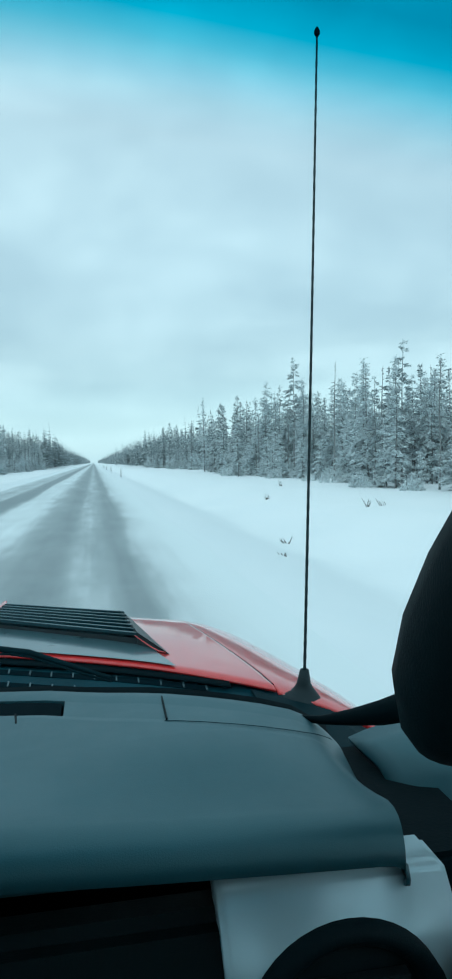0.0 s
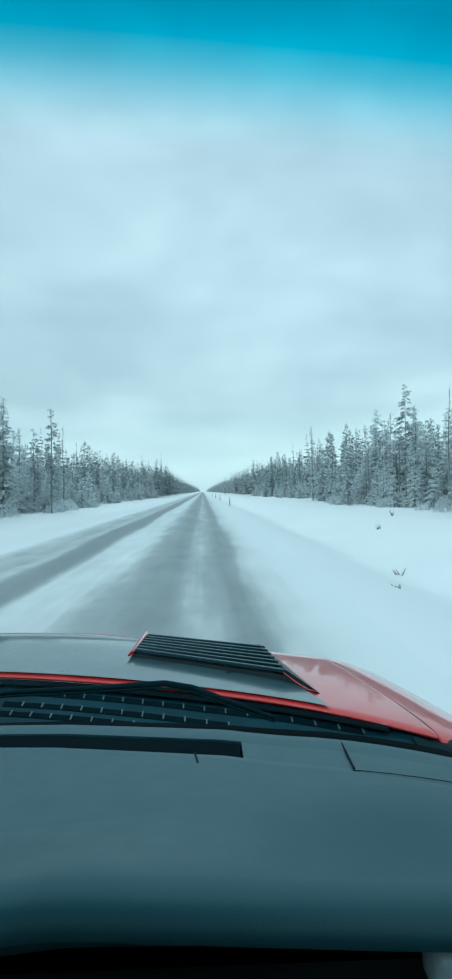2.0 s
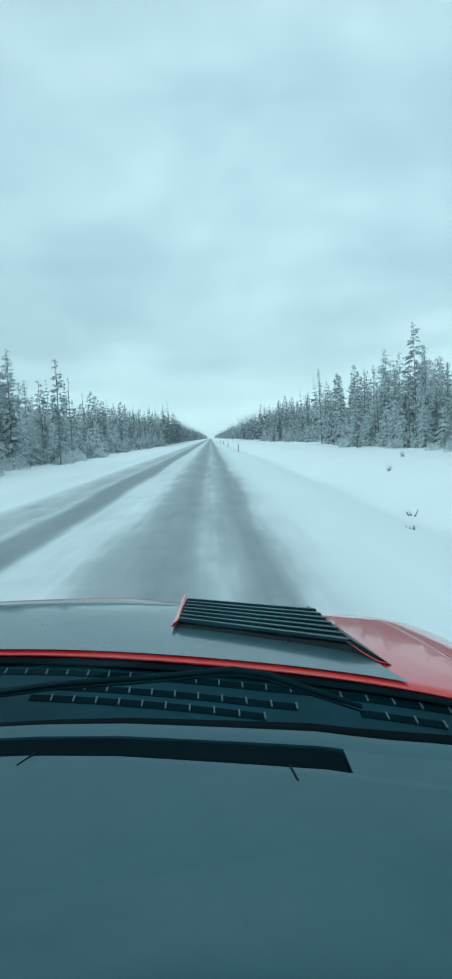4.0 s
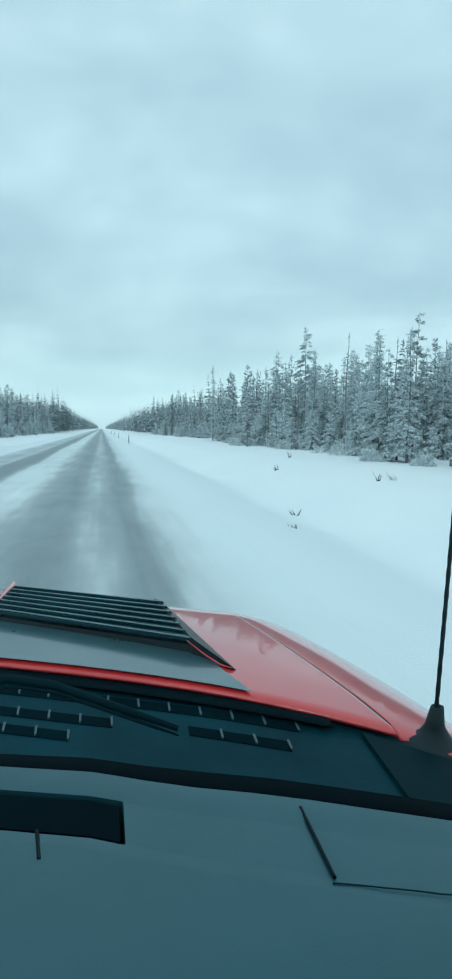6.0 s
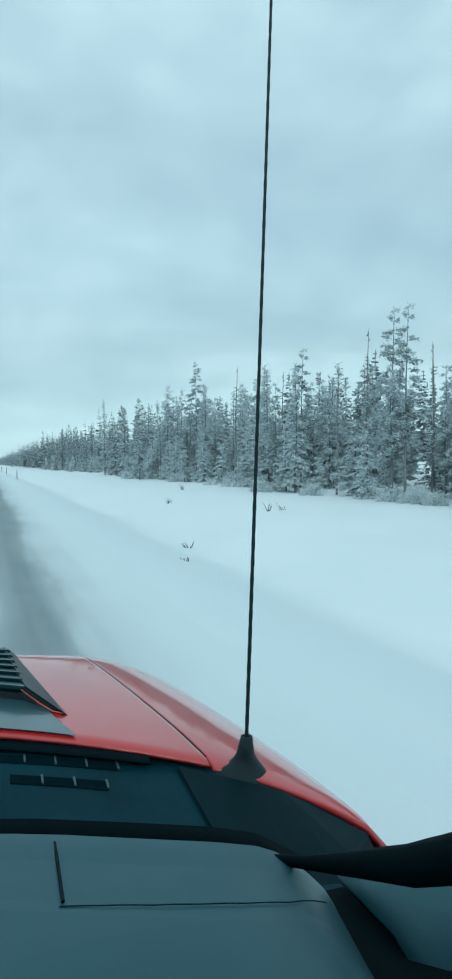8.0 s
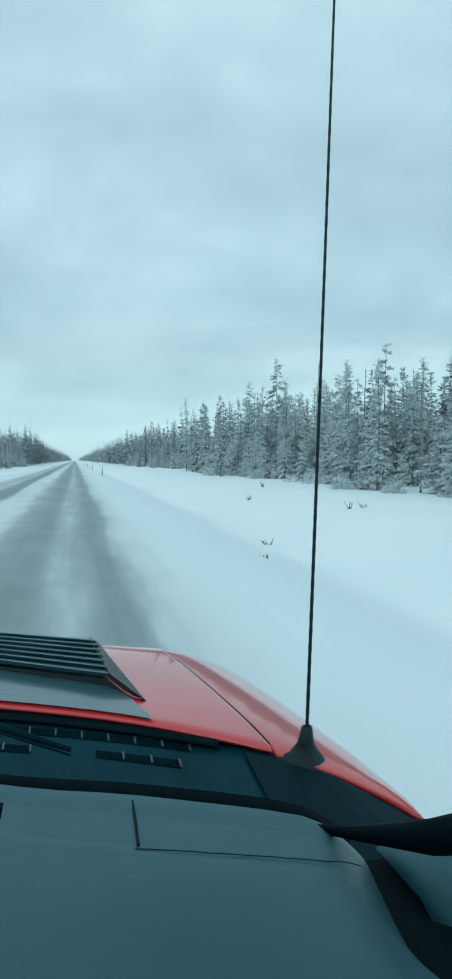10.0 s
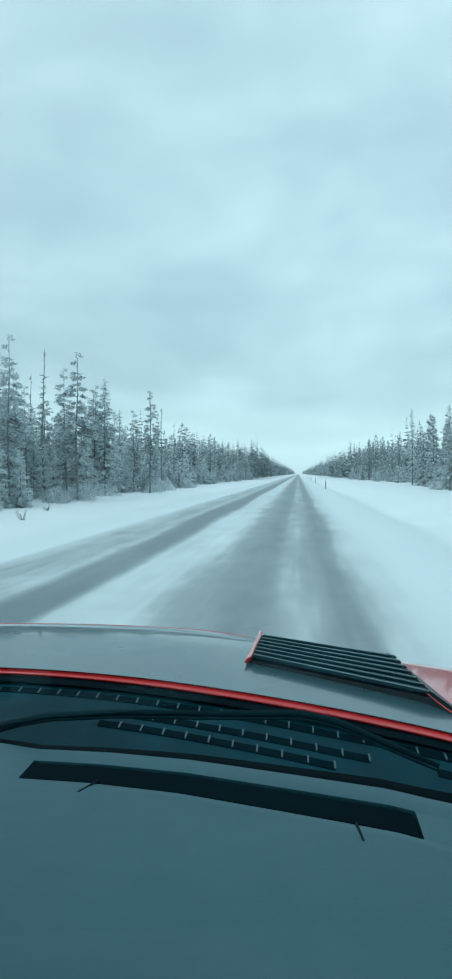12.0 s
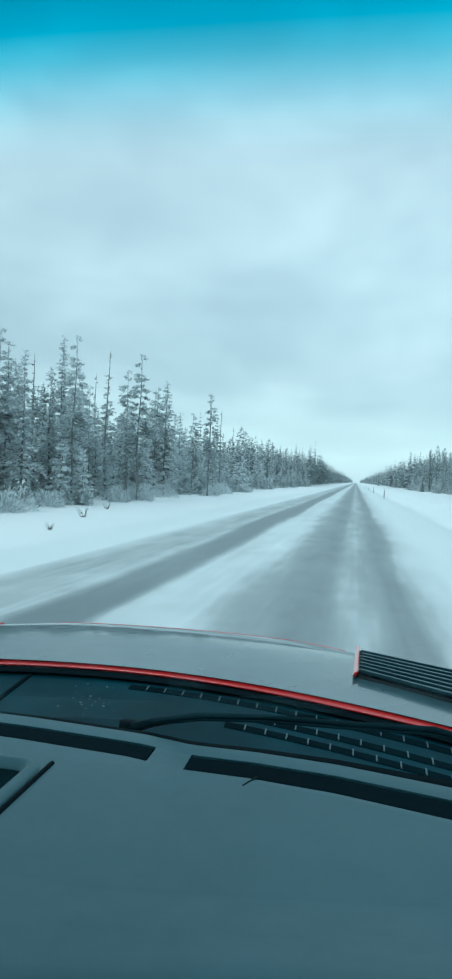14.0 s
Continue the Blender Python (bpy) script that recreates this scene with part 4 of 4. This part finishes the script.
def fan_crown(h, r, base, spread, tiers):
    """A distant crown: tiers of broad hanging fans that narrow to a point."""
    verts, faces = [], []
    for k in range(tiers):
        f = (k + r.uniform(0.2, 0.8)) / tiers
        z = base + (h - base) * f
        turn = r.uniform(0, 6.28)
        for b in range(5):
            reach = spread * (1 - f) ** 0.85 * r.uniform(0.6, 1.2) + 0.10
            az = turn + 1.257 * b + r.uniform(-0.3, 0.3)
            d = Vector((math.cos(az), math.sin(az), r.uniform(-0.55, 0.05)))
            clump(verts, faces, Vector((0, 0, z + 0.25 * reach)), d, reach * 1.1, reach * r.uniform(0.28, 0.42) + 0.05, r, 0.35)
    clump(verts, faces, Vector((0, 0, h - 0.9)), Vector((0.05, 0, 1)), 1.0, 0.12, r)
    clump(verts, faces, Vector((0, 0, base)), Vector((0.02, 0, 1)), (h - base) * 0.9, 0.16, r)
    return verts, faces


def trunk_mesh(name, h, r, radius, limbs=(), lean=0.0, sides=7):
    pts = [Vector((lean * (z / h) ** 2 * h + 0.05 * math.sin(z * 0.9 + radius * 50), 0.04 * math.cos(z * 0.7), z)) for z in lin(-0.5, h, 9)]
    verts, faces = tube(pts, [radius * (1 - 0.88 * i / 8) for i in range(9)], sides)
    for a, b in limbs:
        v, f = tube([a, a.lerp(b, 0.6) + Vector((0, 0, -0.05)), b], [0.035, 0.022, 0.008], 4)
        o = len(verts)
        verts += v
        faces += [tuple(o + i for i in q) for q in f]
    return mesh(name, verts, faces, BARK, True)


def make_tree(kind, h, seed, fine):
    """A tree at the origin: trunk and crown. fine: 1 for the nearest, less further off."""
    r = random.Random(seed)
    ob = new(kind)
    limbs = []
    if kind == "spruce_tree":
        base = h * r.uniform(0.04, 0.12)
        v, f, _ = conifer_crown(h, r, base, h * r.uniform(0.12, 0.155), int(520 * h * fine), 0.20 / fine ** 0.5, False)
        mat = NEEDLE
    elif kind == "pine_tree":
        base = h * r.uniform(0.20, 0.42)
        v, f, limbs = conifer_crown(h, r, base, h * r.uniform(0.125, 0.165), int(500 * h * fine), 0.20 / fine ** 0.5, True)
        low = h * 0.12
        for k in range(int(14 * fine)):
            z, az = r.uniform(low, base), r.uniform(0, 6.28)
            a = Vector((0, 0, z))
            limbs.append((a, a + Vector((math.cos(az), math.sin(az), r.uniform(-0.3, 0.2))) * r.uniform(0.3, 0.9)))
        mat = NEEDLE
    elif kind == "young_spruce":
        v, f, _ = conifer_crown(h, r, 0.0, h * r.uniform(0.22, 0.30), int(560 * h * fine + 400), 0.17 / fine ** 0.5, False)
        mat = NEEDLE_SNOWY
    elif kind == "snow_bush":
        v, f = [], []
        for k in range(int(700 * fine)):
            az, rr, z = r.uniform(0, 6.28), h * 0.8 * math.sqrt(r.random()), r.random()
            z *= h * (1 - (rr / (h * 0.85)) ** 2)
            c = Vector((math.cos(az) * rr, math.sin(az) * rr, z))
            clump(v, f, c, Vector((c.x, c.y, r.uniform(0.1, 0.9))), 0.17 * r.uniform(0.6, 1.4), 0.045, r)
        mat = NEEDLE_SNOWY
    else:
        v, f, mat = [], [], NEEDLE
        for k in range(int(h * 3)):
            z, az = r.uniform(h * 0.35, h * 0.97), r.uniform(0, 6.28)
            a = Vector((0, 0, z))
            limbs.append((a, a + Vector((math.cos(az), math.sin(az), r.uniform(-0.1, 0.5))) * r.uniform(0.25, 0.9) * (1.15 - z / h)))
    part("trunk", trunk_mesh("trunk", h * 0.97 if kind != "snow_bush" else h * 0.6, r, 0.025 + 0.0065 * h if kind != "snag_tree" else 0.04 + 0.006 * h, limbs, 0, 7 if fine > 0.5 else 5), ob)
    if v:
        part("crown", mesh("crown", v, f, NEEDLE_THIN if mat is NEEDLE and fine < 0.5 else mat), ob)
    return ob


LABELS = {"spruce_tree": ("slender spruce with frosted branches in deep snow", "tree"), "pine_tree": ("tall lodgepole pine with frosted crown and bare lower trunk", "tree"),
          "young_spruce": ("young snow-laden spruce at the forest edge", "tree"), "snow_bush": ("low bush heaped with snow", "bush"), "snag_tree": ("bare dead tree trunk standing among the pines", "tree")}


def make_set(fine, seed, counts):
    """Models by kind, with their heights."""
    models = {}
    for kind, heights in counts.items():
        models[kind] = [(h, make_tree(kind, h, seed + 13 * i + int(h * 10), fine)) for i, h in enumerate(heights)]
        for _, ob in models[kind]:
            tagged(ob, *LABELS[kind], group="trees along the road")
    return models


NEAR = make_set(0.7, 100, {"spruce_tree": (8.0, 10.0, 12.0, 6.5), "pine_tree": (11.0, 13.0, 9.5), "young_spruce": (2.2, 3.4, 4.6), "snow_bush": (0.9, 1.3), "snag_tree": (9.0, 11.0)})
MID = make_set(0.22, 500, {"spruce_tree": (8.5, 11.0, 13.0), "pine_tree": (11.5, 13.5), "young_spruce": (3.0, 4.5), "snag_tree": (10.0,)})
used = set()


def plant(models, kind, x, y, h, r, lean=0.0):
    h0, ob = min(models[kind], key=lambda m: abs(m[0] - h) + (0.9 * r.random()))
    s = h / h0
    w = s * r.uniform(0.9, 1.12)
    m = Matrix.Translation((x, y, ground_height(x, y) - 0.02)) @ Matrix.Rotation(r.uniform(0, 6.28), 4, "Z") @ Matrix.Rotation(lean + r.uniform(-0.02, 0.02), 4, "X")
    if ob in used:
        ob = copy_thing(ob, m)
    used.add(ob)
    ob.scale = (1, 1, 1)
    ob.matrix_basis = m @ Matrix.Diagonal((w, w, s, 1))
    return ob


# trees that stand out at the edge of the wood: kind, x, y, height
LANDMARKS = [("pine_tree", 20.6, 67, 12.0), ("spruce_tree", 22.0, 68.5, 10.0), ("pine_tree", 20.7, 79, 10.2), ("spruce_tree", 18.3, 110, 12.0), ("spruce_tree", 24, 62, 9.0), ("spruce_tree", 23.6, 45, 7.6),
             ("spruce_tree", 25.5, 47, 7.8), ("young_spruce", 19.5, 33, 4.2), ("snag_tree", 30, 64, 11.4), ("spruce_tree", 15.8, 72, 6.5), ("pine_tree", 23, 88, 12.0), ("pine_tree", 26, 42, 8.5), ("snag_tree", 27, 43, 9.5)]
LANDMARKS_LEFT = [("pine_tree", -12.8, 60.5, 9.2), ("spruce_tree", -15.1, 54, 9.3), ("pine_tree", -16.2, 55, 8.7), ("spruce_tree", -16.5, 32.5, 7.8), ("pine_tree", -18.0, 33.5, 8.4), ("snag_tree", -18.9, 38.5, 8.9),
                  ("pine_tree", -15.3, 36, 9.3), ("spruce_tree", -16.6, 37.2, 9.6), ("pine_tree", -13.6, 42.5, 9.4), ("pine_tree", -14.8, 44.0, 8.7), ("young_spruce", -14.2, 35.0, 3.0), ("snag_tree", -19.5, 31.0, 9.1)]


def edge(side, y):
    n = noise.noise(Vector((y * 0.035, side * 5.0, 0.0)))
    n2 = noise.noise(Vector((y * 0.11, side * 9.0, 4.0)))
    return (18.5 + 3.5 * n + 1.5 * n2) if side > 0 else (14.8 + 1.6 * n + 1.0 * n2)


def plant_forest():
    for kind, x, y, h in LANDMARKS + LANDMARKS_LEFT:
        plant(NEAR, kind, x, y, h, rng)
    for side in (1, -1):
        y = 14.0
        while y < 240:
            near = y < 85
            step = 1.3 if near else 2.4
            y += step * rng.uniform(0.6, 1.4)
            e = edge(side, y)
            rows = 3 if near and rng.random() < 0.6 else 2
            for k in range(rows):
                x = e + 0.4 + k * 3.6 + rng.uniform(0, 3.2)
                far_up = 1.0 + 0.0012 * y
                u = rng.random()
                if k == 0 and u < 0.42:
                    plant(NEAR if near else MID, "young_spruce", side * (x - rng.uniform(0, 1.5)), y, rng.uniform(1.4, 4.6), rng)
                elif u < 0.62:
                    plant(NEAR if near and k < 2 else MID, "spruce_tree", side * x, y, rng.uniform(4.5, 9.5) * far_up * (0.95 if side > 0 else 0.78), rng)
                elif u < 0.93:
                    plant(NEAR if near and k < 2 else MID, "pine_tree", side * x, y, rng.uniform(6.0, 11.0) * far_up * (0.92 if side > 0 else 0.80), rng)
                else:
                    plant(MID, "snag_tree", side * x, y, rng.uniform(7, 11), rng)
            if near and rng.random() < 0.28:
                plant(NEAR, "snow_bush", side * (e - rng.uniform(0.2, 1.6)), y, rng.uniform(0.6, 1.3), rng)


def far_woods(name, side, rows, seed):
    """Woods too far or too deep to count: joined narrow crowns and stems."""
    r = random.Random(seed)
    verts, faces = [], []
    for y0, y1, count, x0, x1, tiers, hmin, hmax in rows:
        for k in range(count):
            y = y0 + (y1 - y0) * r.random()
            e = edge(side, y)
            x = side * (e + x0 + (x1 - x0) * r.random() ** 1.3)
            h = (hmin + (hmax - hmin) * r.random() ** 0.9) * (1.25 if r.random() < 0.12 else 1.0)
            v, f = fan_crown(h, r, h * r.uniform(0.02, 0.2), h * r.uniform(0.10, 0.17), tiers)
            o = len(verts)
            z0 = ground_height(x, y) if abs(x) < 300 else 0.3
            verts += [p + Vector((x, y, z0)) for p in v]
            faces += [tuple(o + i for i in q) for q in f]
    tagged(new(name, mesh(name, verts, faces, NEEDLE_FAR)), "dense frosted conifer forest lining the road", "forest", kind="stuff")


plant_forest()
for models in (NEAR, MID):
    for group in models.values():
        for _, model in group:
            if model not in used:
                for o in list(model.children_recursive):
                    bpy.data.objects.remove(o)
                bpy.data.objects.remove(model)
for name, side, seed in (("forest", 1, 21), ("forest", -1, 22)):
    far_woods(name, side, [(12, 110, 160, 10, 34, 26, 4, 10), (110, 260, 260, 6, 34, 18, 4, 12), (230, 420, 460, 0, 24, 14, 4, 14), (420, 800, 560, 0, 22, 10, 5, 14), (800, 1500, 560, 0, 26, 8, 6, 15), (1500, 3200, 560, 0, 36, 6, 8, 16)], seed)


# ---- small things in the snow ----
def twig_tuft(x, y, h, seed):
    r = random.Random(seed)
    verts, faces = [], []
    for k in range(9):
        az = r.uniform(0, 6.28)
        a = Vector((r.uniform(-.06, .06), r.uniform(-.06, .06), -0.1))
        b = a + Vector((math.cos(az) * 0.5, math.sin(az) * 0.5, 1)) * h * r.uniform(0.5, 1.0)
        v, f = tube([a, a.lerp(b, .5) + Vector((0.02, 0, 0)), b], [0.012, 0.009, 0.004], 4)
        o = len(verts)
        verts += v
        faces += [tuple(o + i for i in q) for q in f]
    ob = new("twig_tuft", mesh("twig_tuft", verts, faces, TWIG))
    ob.matrix_basis = Matrix.Translation((x, y, ground_height(x, y)))
    tagged(ob, "dry brown twigs poking out of the snow", "twigs", group="twigs in the snow")


for i, (x, y, h) in enumerate([(6.4, 20.5, 0.35), (10.6, 24.0, 0.5), (11.4, 24.6, 0.4), (12.5, 43.0, 0.5), (9.0, 33.0, 0.4), (-10.8, 27.0, 0.55), (-10.0, 22.0, 0.4), (-12.0, 33.0, 0.5), (4.5, 14.0, 0.18)]):
    twig_tuft(x, y, h, i)


def marker_post(x, y):
    z = ground_height(x, y)
    ob = new("marker_post", box("marker_post", (-0.05, -0.012, -0.3), (0.05, 0.012, 1.15), POST, 0.006))
    ob.matrix_basis = Matrix.Translation((x, y, z))
    tagged(ob, "thin roadside marker post standing in snow", "post", group="marker posts")
    part("reflector", box("reflector", (-0.04, -0.020, 0.92), (0.04, -0.012, 1.08), PALE, 0.003), ob, "pale reflector plate")


for y in (95, 150, 205, 260):
    marker_post(4.2, y)
